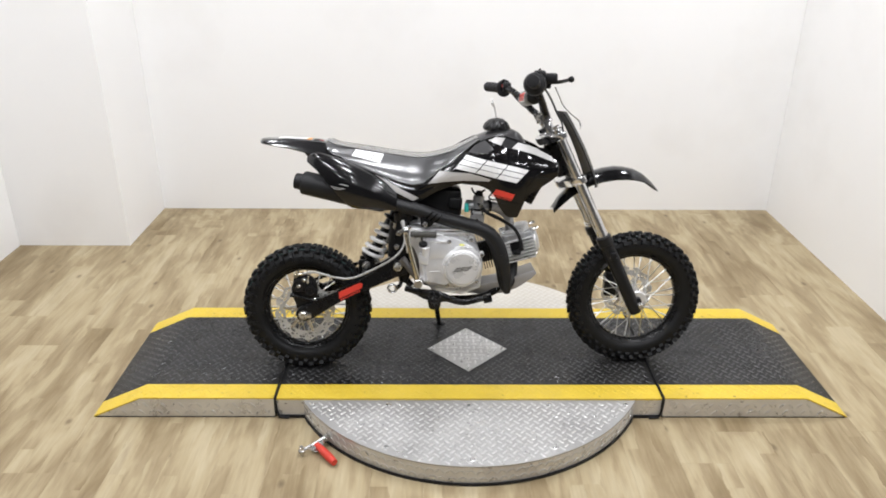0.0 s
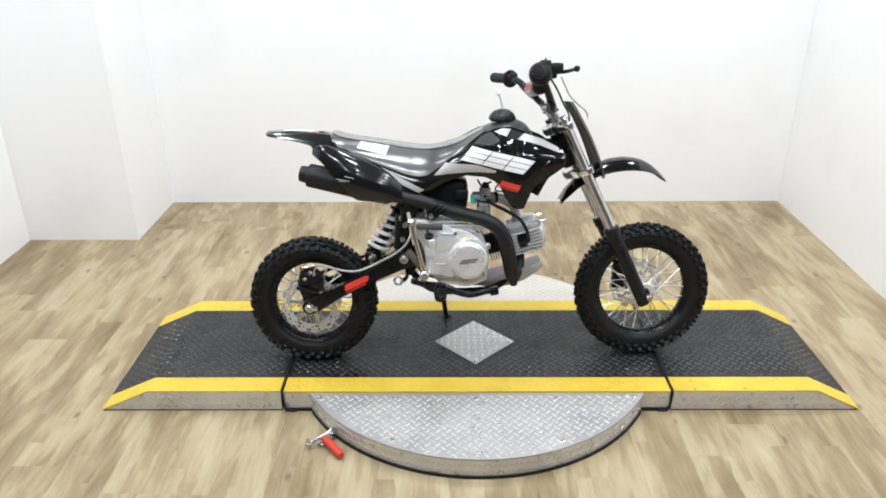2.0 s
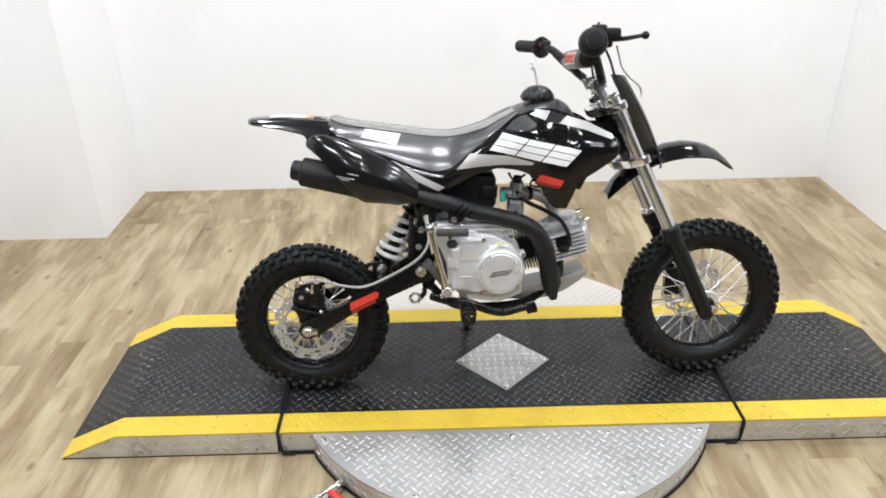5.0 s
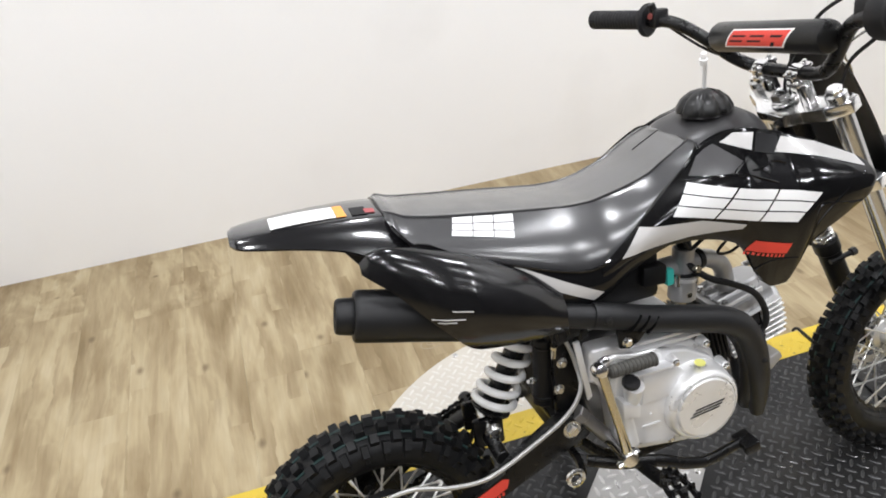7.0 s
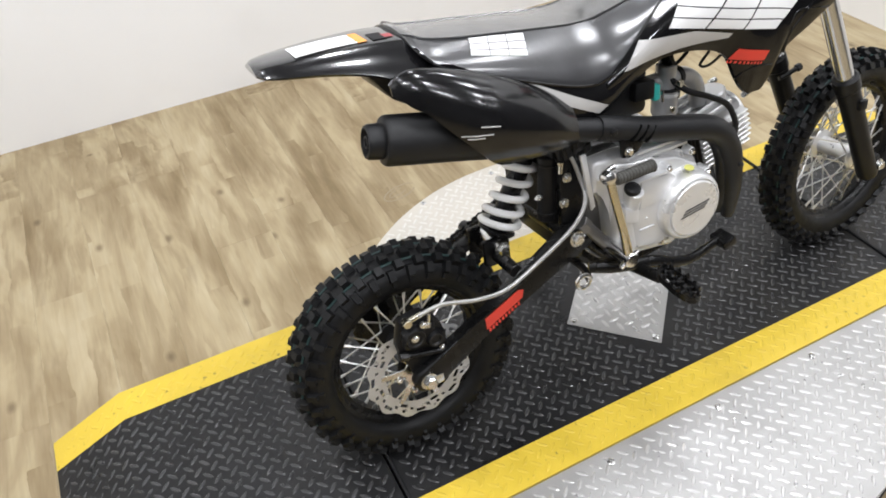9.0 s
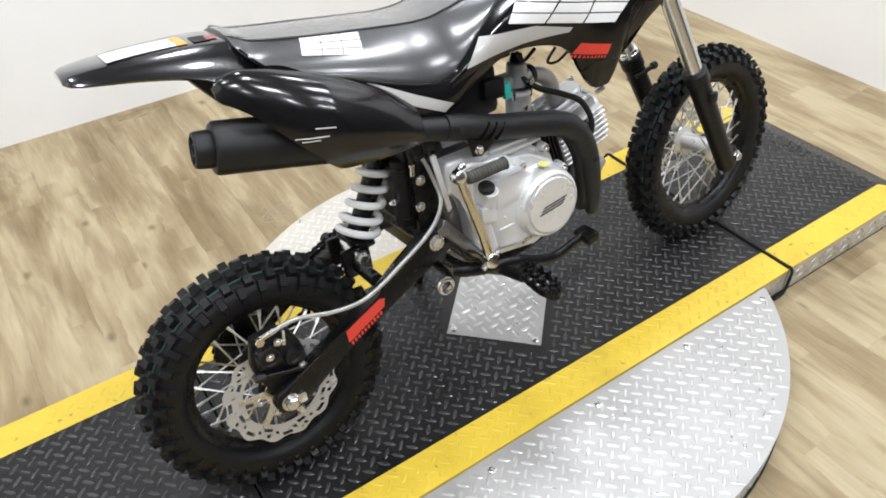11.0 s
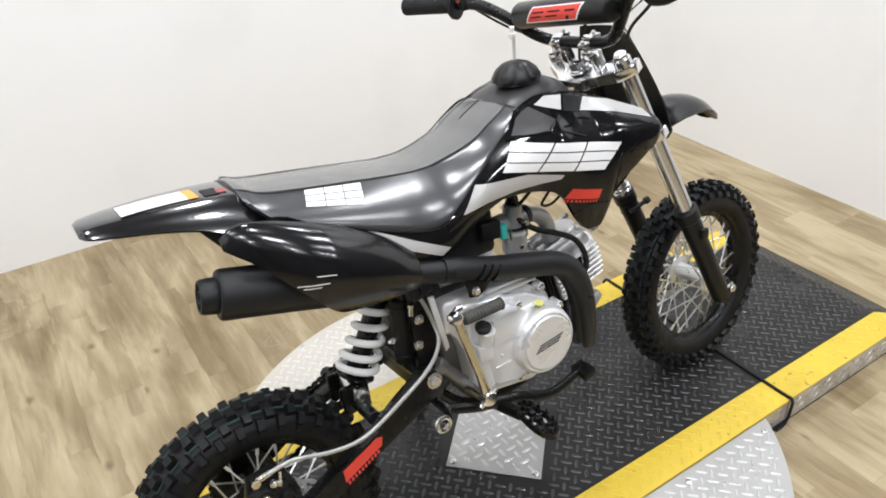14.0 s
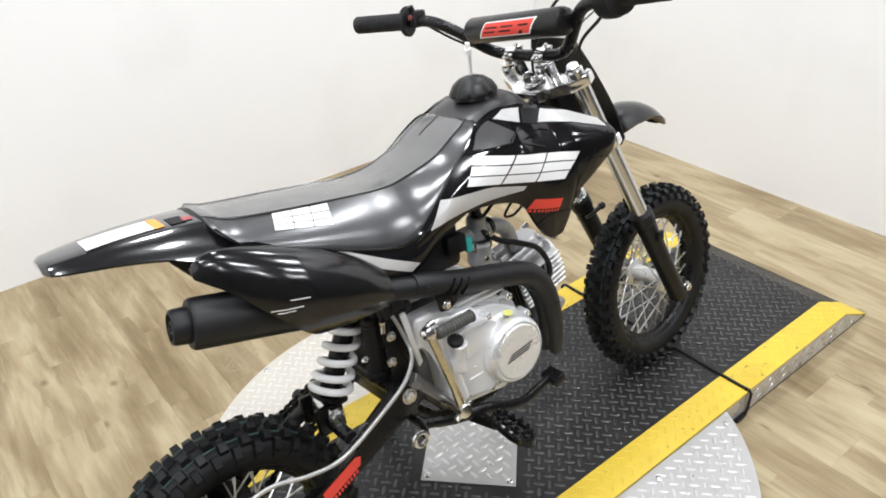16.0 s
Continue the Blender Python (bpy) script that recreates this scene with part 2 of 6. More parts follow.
for film, ior in ((VINYL, 1.62), (VINYL_TOP, 2.20), (FILM, 1.54)):
    film.node_tree.nodes["Principled BSDF"].inputs["Coat IOR"].default_value = ior


def speckle(m, scale, lo, hi, color, strength):
    """Small worn or dirty marks over the base colour."""
    nt = m.node_tree
    base = nt.nodes["Principled BSDF"].inputs["Base Color"]
    tc = nt.nodes.new("ShaderNodeTexCoord")
    n = nt.nodes.new("ShaderNodeTexNoise")
    n.inputs["Scale"].default_value, n.inputs["Detail"].default_value = scale, 4
    nt.links.new(tc.outputs["Object"], n.inputs["Vector"])
    mr = nt.nodes.new("ShaderNodeMapRange")
    for key, value in zip(("From Min", "From Max", "To Min", "To Max"), (lo, hi, 0.0, strength)):
        mr.inputs[key].default_value = value
    nt.links.new(n.outputs["Fac"], mr.inputs["Value"])
    mix = nt.nodes.new("ShaderNodeMix")
    mix.data_type = "RGBA"
    mix.inputs["B"].default_value = (*color, 1)
    nt.links.new(mr.outputs["Result"], mix.inputs["Factor"])
    nt.links.new(base.links[0].from_socket, mix.inputs["A"])
    nt.links.new(mix.outputs["Result"], base)


speckle(YELLOW, 70.0, 0.66, 0.74, (0.10, 0.07, 0.02), 0.7)
speckle(YELLOW, 9.0, 0.55, 0.75, (0.45, 0.31, 0.03), 0.5)
speckle(BLACK_DECK, 5.0, 0.52, 0.75, (0.034, 0.032, 0.028), 0.7)
speckle(BLACK_DECK, 160.0, 0.66, 0.75, (0.12, 0.115, 0.11), 0.5)
speckle(ALU, 60.0, 0.66, 0.76, (0.30, 0.28, 0.26), 0.5)
speckle(WALL, 2.2, 0.55, 0.8, (0.80, 0.79, 0.77), 0.5)


# ---------- geometry helpers ----------
def finish(bm, name, material, sharp=34):
    bmesh.ops.recalc_face_normals(bm, faces=bm.faces)
    lim = radians(sharp)
    for f in bm.faces:
        f.smooth = True
    for e in bm.edges:
        e.smooth = len(e.link_faces) != 2 or e.calc_face_angle(0.0) < lim
    me = bpy.data.meshes.new(name)
    bm.to_mesh(me)
    bm.free()
    for m in (material if isinstance(material, (list, tuple)) else [material]):
        me.materials.append(m)
    return me


def part(name, bm, material, parent=None, label="", sharp=34):
    me = bm if isinstance(bm, bpy.types.Mesh) else finish(bm, name, material, sharp)
    ob = new(name, me)
    ob.parent = parent
    return tagged(ob, label)


def thing(name, label, category, m=None, group="", kind=""):
    ob = tagged(new(name), label, category, group, kind)
    if m is not None:
        ob.matrix_basis = m
    return ob


def put_faces(bm, verts, faces):
    vs = [bm.verts.new(v) for v in verts]
    for f in faces:
        bm.faces.new([vs[i] for i in f])
    return vs


def box(bm, lo, hi, bevel=0.0, m=None, seg=2):
    (x0, y0, z0), (x1, y1, z1) = lo, hi
    vs = put_faces(bm, [(x0, y0, z0), (x1, y0, z0), (x1, y1, z0), (x0, y1, z0), (x0, y0, z1), (x1, y0, z1), (x1, y1, z1), (x0, y1, z1)],
                   [(0, 3, 2, 1), (4, 5, 6, 7), (0, 1, 5, 4), (1, 2, 6, 5), (2, 3, 7, 6), (3, 0, 4, 7)])
    if bevel:
        es = list({e for v in vs for e in v.link_edges})
        r = bmesh.ops.bevel(bm, geom=es, offset=bevel, segments=seg, affect="EDGES", profile=0.5)
        vs = list({v for f in r["faces"] for v in f.verts} | {v for v in vs if v.is_valid})
    if m is not None:
        bmesh.ops.transform(bm, matrix=m, verts=vs)
    return bm


def prism(bm, poly, y0, y1, bevel=0.0, seg=2, plane="xz", m=None):
    """A polygon extruded from y0 to y1; plane says which two axes the polygon lies in."""
    def at(a, b, c):
        return {"xz": (a, c, b), "xy": (a, b, c), "yz": (c, a, b)}[plane]
    n = len(poly)
    vs = put_faces(bm, [at(a, b, y0) for a, b in poly] + [at(a, b, y1) for a, b in poly],
                   [tuple(range(n)), tuple(range(2 * n - 1, n - 1, -1))] + [(i, i + n, (i + 1) % n + n, (i + 1) % n) for i in range(n)])
    if bevel:
        es = list({e for v in vs for e in v.link_edges})
        r = bmesh.ops.bevel(bm, geom=es, offset=bevel, segments=seg, affect="EDGES", profile=0.5)
        vs = list({v for f in r["faces"] for v in f.verts} | {v for v in vs if v.is_valid})
    if m is not None:
        bmesh.ops.transform(bm, matrix=m, verts=vs)
    return bm


def spline(pts, n=6):
    P = [Vector(p) for p in pts]
    if len(P) < 3 or n < 2:
        return P
    out = []
    for i in range(len(P) - 1):
        a, b, c, d = P[max(i - 1, 0)], P[i], P[i + 1], P[min(i + 2, len(P) - 1)]
        for k in range(n):
            t = k / n
            out.append(0.5 * ((2 * b) + (c - a) * t + (2 * a - 5 * b + 4 * c - d) * t * t + (3 * b - a - 3 * c + d) * t ** 3))
    return out + [P[-1]]


def tube(bm, pts, r, seg=10, n=6, caps=True, flat=1.0, up=None):
    """A round (or flattened) tube through the points; r is one radius or one for each point."""
    P = spline(pts, n)
    rs = [r] * len(P) if not isinstance(r, (list, tuple)) else [float(q) for q in np.interp(np.linspace(0, len(r) - 1, len(P)), range(len(r)), r)]
    rings, side = [], None
    for i, p in enumerate(P):
        t = (P[min(i + 1, len(P) - 1)] - P[max(i - 1, 0)]).normalized()
        if side is None:
            ref = Vector(up) if up else (Vector((0, 0, 1)) if abs(t.z) < 0.9 else Vector((1, 0, 0)))
            side = t.cross(ref).normalized()
        side = (side - t * side.dot(t)).normalized()
        over = side.cross(t)
        rings.append([bm.verts.new(p + rs[i] * (math.cos(a) * side + flat * math.sin(a) * over)) for a in [2 * math.pi * k / seg for k in range(seg)]])
    for a, b in zip(rings, rings[1:]):
        for k in range(seg):
            bm.faces.new((a[k], a[(k + 1) % seg], b[(k + 1) % seg], b[k]))
    if caps:
        bm.faces.new(rings[0][::-1])
        bm.faces.new(rings[-1])
    return bm


def lathe(bm, prof, origin, axis=(0, -1, 0), seg=32, caps=True):
    """Profile of (along, radius) turned about the axis through the origin."""
    ax = Vector(axis).normalized()
    u = ax.orthogonal().normalized()
    v = ax.cross(u)
    o = Vector(origin)
    rings = [[bm.verts.new(o + ax * d + r * (math.cos(2 * math.pi * k / seg) * u + math.sin(2 * math.pi * k / seg) * v)) for k in range(seg)] for d, r in prof]
    for a, b in zip(rings, rings[1:]):
        for k in range(seg):
            bm.faces.new((a[k], a[(k + 1) % seg], b[(k + 1) % seg], b[k]))
    if caps:
        bm.faces.new(rings[0][::-1])
        bm.faces.new(rings[-1])
    return bm


def rod(bm, p0, p1, r, r1=None, seg=16, ch=0.12):
    """A cylinder from p0 to p1 with chamfered ends."""
    p0, p1 = Vector(p0), Vector(p1)
    r1 = r if r1 is None else r1
    L = (p1 - p0).length
    c0, c1 = min(r * ch, L * 0.3), min(r1 * ch, L * 0.3)
    return lathe(bm, [(0, r - c0), (c0, r), (L - c1, r1), (L, r1 - c1)], p0, p1 - p0, seg)


def loft(bm, rings, caps=True):
    R = [[bm.verts.new(p) for p in ring] for ring in rings]
    n = len(R[0])
    for a, b in zip(R, R[1:]):
        for k in range(n):
            bm.faces.new((a[k], a[(k + 1) % n], b[(k + 1) % n], b[k]))
    if caps:
        bm.faces.new(R[0][::-1])
        bm.faces.new(R[-1])
    return bm


def bolt_head(bm, p, r=0.008, h=0.006, axis=(0, -1, 0)):
    lathe(bm, [(-0.002, r * 1.35), (0.001, r * 1.35), (0.0015, r)], p, axis, 20)
    lathe(bm, [(0.0015, r), (h * 0.8, r), (h, r * 0.8)], p, axis, 6)
    return bm


def flow(x, xs, ys):
    """A smooth value at x between the stations, with no overshoot."""
    n = len(xs)
    i = max(0, min(n - 2, sum(1 for q in xs if q <= x) - 1))
    d = [(ys[k + 1] - ys[k]) / (xs[k + 1] - xs[k]) for k in range(n - 1)]

    def slope(k):
        if k == 0 or k == n - 1:
            return d[0] if k == 0 else d[-1]
        return 0.0 if d[k - 1] * d[k] <= 0 else 2 * d[k - 1] * d[k] / (d[k - 1] + d[k])
    h = xs[i + 1] - xs[i]
    t = min(1.0, max(0.0, (x - xs[i]) / h))
    a, e = slope(i) * h, slope(i + 1) * h
    return float((2 * t ** 3 - 3 * t * t + 1) * ys[i] + (t ** 3 - 2 * t * t + t) * a + (3 * t * t - 2 * t ** 3) * ys[i + 1] + (t ** 3 - t * t) * e)


def resample(rows, k):
    """The stations with k smooth steps between each two."""
    xs = [r[0] for r in rows]
    at = sorted(set(xs + [p + (q - p) * j / k for p, q in zip(xs, xs[1:]) for j in range(1, k)]))
    return [[x] + [flow(x, xs, [r[i] for r in rows]) for i in range(1, len(rows[0]))] for x in at]


class Panel:
    """A curved side panel: stations of x, z low, z top and y at the low edge, the middle and the top (right-hand side: y below 0)."""

    def __init__(self, stations, thick=0.006, rows=10, steps=4, bulge_at=0.5):
        self.st, self.thick, self.rows, self.k = stations, thick, rows, bulge_at
        xs = [s[0] for s in stations]
        self.xs = sorted(set(xs + [a + (b - a) * j / steps for a, b in zip(xs, xs[1:]) for j in range(1, steps)]))

    def at(self, x):
        xs = [s[0] for s in self.st]
        return [flow(x, xs, [s[i] for s in self.st]) for i in range(1, 6)]

    def y(self, x, z):
        z0, z1, a, m, b = self.at(x)
        t = min(1, max(0, (z - z0) / max(1e-5, z1 - z0)))
        return self.curve(t, a, m, b)

    def curve(self, t, a, m, b):
        k = self.k
        lin = a + (b - a) * t
        mid = a + (b - a) * k
        s = t / k if t < k else (1 - t) / (1 - k)
        return lin + (m - mid) * math.sin(s * math.pi / 2)

    def mesh(self, bm, side=1):
        rings = []
        for x in self.xs:
            z0, z1, a, m, b = self.at(x)
            out = [(x, side * self.curve(t, a, m, b), z0 + (z1 - z0) * t) for t in [j / self.rows for j in range(self.rows + 1)]]
            inn = [(x, side * (self.curve(t, a, m, b) + self.thick), z0 + (z1 - z0) * t) for t in [j / self.rows for j in range(self.rows + 1)]]
            rings.append(out + inn[::-1])
        return loft(bm, rings)

    def decal(self, bm, quads, side=1, lift=0.0012, n=8, k=4):
        """Thin sticker pieces lying on the panel, each from four corners in x and z."""
        for q in quads:
            (a, b, c, d) = [Vector((p[0], p[1])) for p in q]
            grid = []
            for i in range(n + 1):
                row = []
                for j in range(k + 1):
                    p = (a.lerp(b, i / n)).lerp(d.lerp(c, i / n), j / k)
                    row.append(p)
                grid.append(row)
            for dy in (lift,):
                V = [[bm.verts.new((p.x, side * (self.y(p.x, p.y) - dy), p.y)) for p in row] for row in grid]
                for i in range(n):
                    for j in range(k):
                        bm.faces.new((V[i][j], V[i + 1][j], V[i + 1][j + 1], V[i][j + 1]))
        return bm


def slant_blocks(x0, z0, ux, uz, vx, vz, gaps):
    """Quads for a row of slanted blocks with slits: from a base corner, a vector along and a vector up."""
    def q(a0, a1, b0, b1):
        return [(x0 + ux * a + vx * b, z0 + uz * a + vz * b) for a, b in ((a0, b0), (a1, b0), (a1, b1), (a0, b1))]
    return [q(*g) for g in gaps]


# plain block marks: three stacks of bars in a row
MARK = [(0.337 * k, 0.337 * k + 0.322, 0.345 * r, 0.345 * r + 0.305) for k in range(3) for r in range(3)]


# ---------- room ----------
def slab(name, lo, hi, material, label="", kind="structure"):
    ob = new(name, finish(box(bmesh.new(), lo, hi), name, material))
    return tagged(ob, label, "", "", kind)


X0, X1, YB, YF, XR, YR, YW = -2.118, 1.800, 1.552, -4.6, -1.588, 1.053, -1.0
floor = slab("floor", (X0 - 0.2, YF - 0.2, -0.12), (X1 + 0.2, YB + 0.2, -0.0045), JOINT, "light oak vinyl plank floor with brown streaks")
slab("wall_north", (XR - 0.7, YB, -0.01), (X1 + 0.15, YB + 0.15, CEILING), WALL, "plain white painted wall")
XE0, XE1 = 1.684, 1.702            # the east wall stands a little askew
east = prism(bmesh.new(), [(XE0, YW), (X1 + 0.15, YW), (X1 + 0.15, YB - 0.002), (XE1, YB - 0.002)], -0.01, CEILING, plane="xy")
tagged(new("wall_east", finish(east, "wall_east", WALL)), "plain white painted wall", "", "", "structure")
# unseen front walls close the room; dark to shape the reflections
slab("wall_east_front", (XE0, YF - 0.15, -0.01), (X1 + 0.15, YW - 0.002, CEILING), WALL_UNSEEN, "unseen dark grey wall, added to darken reflections")
slab("wall_north_west", (X0 - 0.15, YR, -0.01), (XR, YB - 0.002, CEILING), WALL, "plain white wall block stepping into the room")
slab("wall_west", (X0 - 0.15, YW, -0.01), (X0, YR - 0.002, CEILING), WALL, "plain white painted wall")
slab("wall_west_front", (X0 - 0.15, YF - 0.15, -0.01), (X0, YW - 0.002, CEILING), WALL_UNSEEN, "unseen dark grey wall, added to darken reflections")
slab("wall_south", (X0 + 0.002, YF - 0.15, -0.01), (XE0 - 0.002, YF, CEILING), WALL_UNSEEN, "unseen dark grey wall, added to darken reflections")
slab("ceiling", (X0 - 0.15, YF - 0.15, CEILING + 0.002), (X1 + 0.15, YB + 0.15, CEILING + 0.12), CEIL, "unseen dark grey ceiling, set dark for the reflections")

def ceiling_light():
    ob = thing("ceiling_light", "round white ceiling lamp, lit", "lamp", group="ceiling lamps")
    part("housing", lathe(bmesh.new(), [(0.0, 0.125), (0.030, 0.140), (0.034, 0.138), (0.034, 0.122), (0.014, 0.116)], (0, 0, 0), (0, 0, -1), 40, caps=False), LAMP_WHITE, ob, "white metal lamp ring")
    part("diffuser", lathe(bmesh.new(), [(0.006, 0.114), (0.012, 0.114), (0.016, 0.100), (0.018, 0.060), (0.018, 0.001)], (0, 0, 0), (0, 0, -1), 40), GLOW, ob, "glowing white diffuser")
    return ob


lamp = ceiling_light()
for i, (x, y) in enumerate(LAMPS):
    m = pose(x, y, CEILING)
    if i == 0:
        lamp.matrix_basis = m
    else:
        copy_thing(lamp, m)
    light = bpy.data.lights.new("ceiling_lamp_light", "AREA")
    light.shape, light.size, light.energy, light.color = "DISK", 0.23, LAMP_WATTS, LAMP_COLOR
    new("ceiling_lamp_light", light).matrix_basis = pose(x, y, CEILING - 0.036)


# ---------- platform: deck, ramps and round plate ----------
DX, Y0, Y1, SW = 0.617, -0.290, 0.299, 0.075   # seam, front, back, stripe width
SLOPES = {-1: (1.046, 1.202), 1: (1.078, 1.222)}   # where each ramp's slope starts and ends
DISC, DC, DR = 0.069, (0.0, 0.0), 0.604


def lozenges(name, inside, height, material, parent, angle=45.0, pitch=0.0215, off=(0, 0), lo=(-1.3, -0.7), hi=(1.3, 0.7), length=0.0135, wide=0.0036, rise=0.0016):
    """Raised tread marks on a lattice, turned by turns, where inside(x, y) holds."""
    V, F = [], []
    ca, sa = math.cos(radians(angle)), math.sin(radians(angle))
    n = int(2.2 / pitch)
    for i in range(-n, n):
        for j in range(-n, n):
            u, v = i * pitch + off[0], j * pitch + off[1]
            x, y = ca * u - sa * v, sa * u + ca * v
            if not (lo[0] < x < hi[0] and lo[1] < y < hi[1]) or not inside(x, y):
                continue
            a = radians(angle + (90 if (i + j) % 2 else 0))
            dx, dy = math.cos(a), math.sin(a)
            b = len(V)
            for s, w, h in ((-1, 0, 0), (-0.5, -1, 0), (0.5, -1, 0), (1, 0, 0), (0.5, 1, 0), (-0.5, 1, 0), (-0.55, 0, 1), (0.55, 0, 1), (-0.3, -0.45, 1), (0.3, -0.45, 1), (0.3, 0.45, 1), (-0.3, 0.45, 1)):
                px, py = x + dx * s * length - dy * w * wide, y + dy * s * length + dx * w * wide
                V.append((px, py, height(px, py) + h * rise - (0.0002 if not h else 0)))
            F += [tuple(b + k for k in f) for f in ((0, 1, 8, 6), (1, 2, 9, 8), (2, 3, 7, 9), (3, 4, 10, 7), (4, 5, 11, 10), (5, 0, 6, 11), (6, 8, 9, 7), (6, 7, 10, 11))]
    me = bpy.data.meshes.new(name)
    me.from_pydata(V, [], F)
    me.polygons.foreach_set("use_smooth", [False] * len(F))
    me.materials.append(material)
    ob = new(name, me)
    ob.parent = parent
    return tagged(ob, "", kind="stuff")


def deck_z(x, y):
    top, tip = SLOPES[1 if x > 0 else -1]
    return DECK if abs(x) < top else DECK - (abs(x) - top) * (DECK - 0.004) / (tip - top)


def screws(parent, places, z, material=STEEL):
    me = None
    for x, y in places:
        if me is None:
            me = finish(lathe(bmesh.new(), [(-0.002, 0.0075), (0.0012, 0.0075), (0.0024, 0.0055), (0.0024, 0.003), (0.0008, 0.0028)], (0, 0, 0), (0, 0, 1), 16), "screw", material)
        ob = new("screw", me)
        ob.parent, ob.location = parent, (x, y, z)


# middle deck
deck = thing("platform_deck", "black tread plate platform deck with yellow edge stripes", "platform")
part("core", box(bmesh.new(), (-DX + 0.004, Y0 + 0.004, 0.012), (DX - 0.004, Y1 - 0.004, DECK - 0.004)), FRAME, deck)
part("front_skirt", box(bmesh.new(), (-DX + 0.003, Y0, 0.010), (DX - 0.003, Y0 + 0.004, DECK - 0.004)), ALU_EDGE, deck, "dull aluminium front skirt")
part("back_skirt", box(bmesh.new(), (-DX + 0.003, Y1 - 0.004, 0.010), (DX - 0.003, Y1, DECK - 0.004)), ALU_EDGE, deck, "dull aluminium back skirt")
part("black_plate", box(bmesh.new(), (-DX + 0.003, Y0 + SW, DECK - 0.004), (DX - 0.003, Y1 - SW, DECK), 0.0006, seg=1), BLACK_DECK, deck)
part("front_stripe", box(bmesh.new(), (-DX + 0.003, Y0 - 0.0012, DECK - 0.0070), (DX - 0.003, Y0 + SW - 0.0003, DECK + 0.0003), 0.0006, seg=1), YELLOW, deck, "yellow painted edge stripe")
part("back_stripe", box(bmesh.new(), (-DX + 0.003, Y1 - SW + 0.0003, DECK - 0.0038), (DX - 0.003, Y1, DECK + 0.0003), 0.0006, seg=1), YELLOW, deck, "yellow painted edge stripe")
part("rubber_foot", box(bmesh.new(), (-DX + 0.004, Y0 - 0.004, 0.0), (DX - 0.004, Y1 + 0.004, 0.011)), RUBBER, deck, "black rubber foot strip")
DIA = (0.003, 0.001, 0.1405, 0.143)
def in_diamond(x, y, g=1.0):
    return abs(x - DIA[0]) / DIA[2] + abs(y - DIA[1]) / DIA[3] < g
lozenges("black_treads", lambda x, y: abs(x) < DX - 0.016 and Y0 + SW + 0.004 < y < Y1 - SW - 0.004 and not in_diamond(x, y, 1.1), lambda x, y: DECK, TREAD, deck)
lozenges("yellow_treads", lambda x, y: abs(x) < DX - 0.016 and (Y0 + 0.012 < y < Y0 + SW - 0.006 or Y1 - SW + 0.006 < y < Y1 - 0.012), lambda x, y: DECK + 0.0003, YELLOW, deck, rise=0.0012)

# bare diamond of tread plate in the middle of the deck
dia = thing("diamond_plate", "bare aluminium tread plate diamond screwed to the deck", "metal plate")
cx, cy, ax, ay = DIA
part("plate", prism(bmesh.new(), [(cx - ax, cy), (cx, cy - ay), (cx + ax, cy), (cx, cy + ay)], DECK + 0.0002, DECK + 0.0026, 0.0005, 1, "xy"), ALU, dia)
lozenges("treads", lambda x, y: in_diamond(x, y, 0.9), lambda x, y: DECK + 0.0026, ALU_TREAD, dia, angle=0, pitch=0.0235, off=(0.004, 0.007), rise=0.0014, length=0.0145, wide=0.0042)
screws(dia, [(cx - ax + 0.018, cy), (cx + ax - 0.018, cy), (cx, cy + ay - 0.018), (cx, cy - ay + 0.018)], DECK + 0.0026)

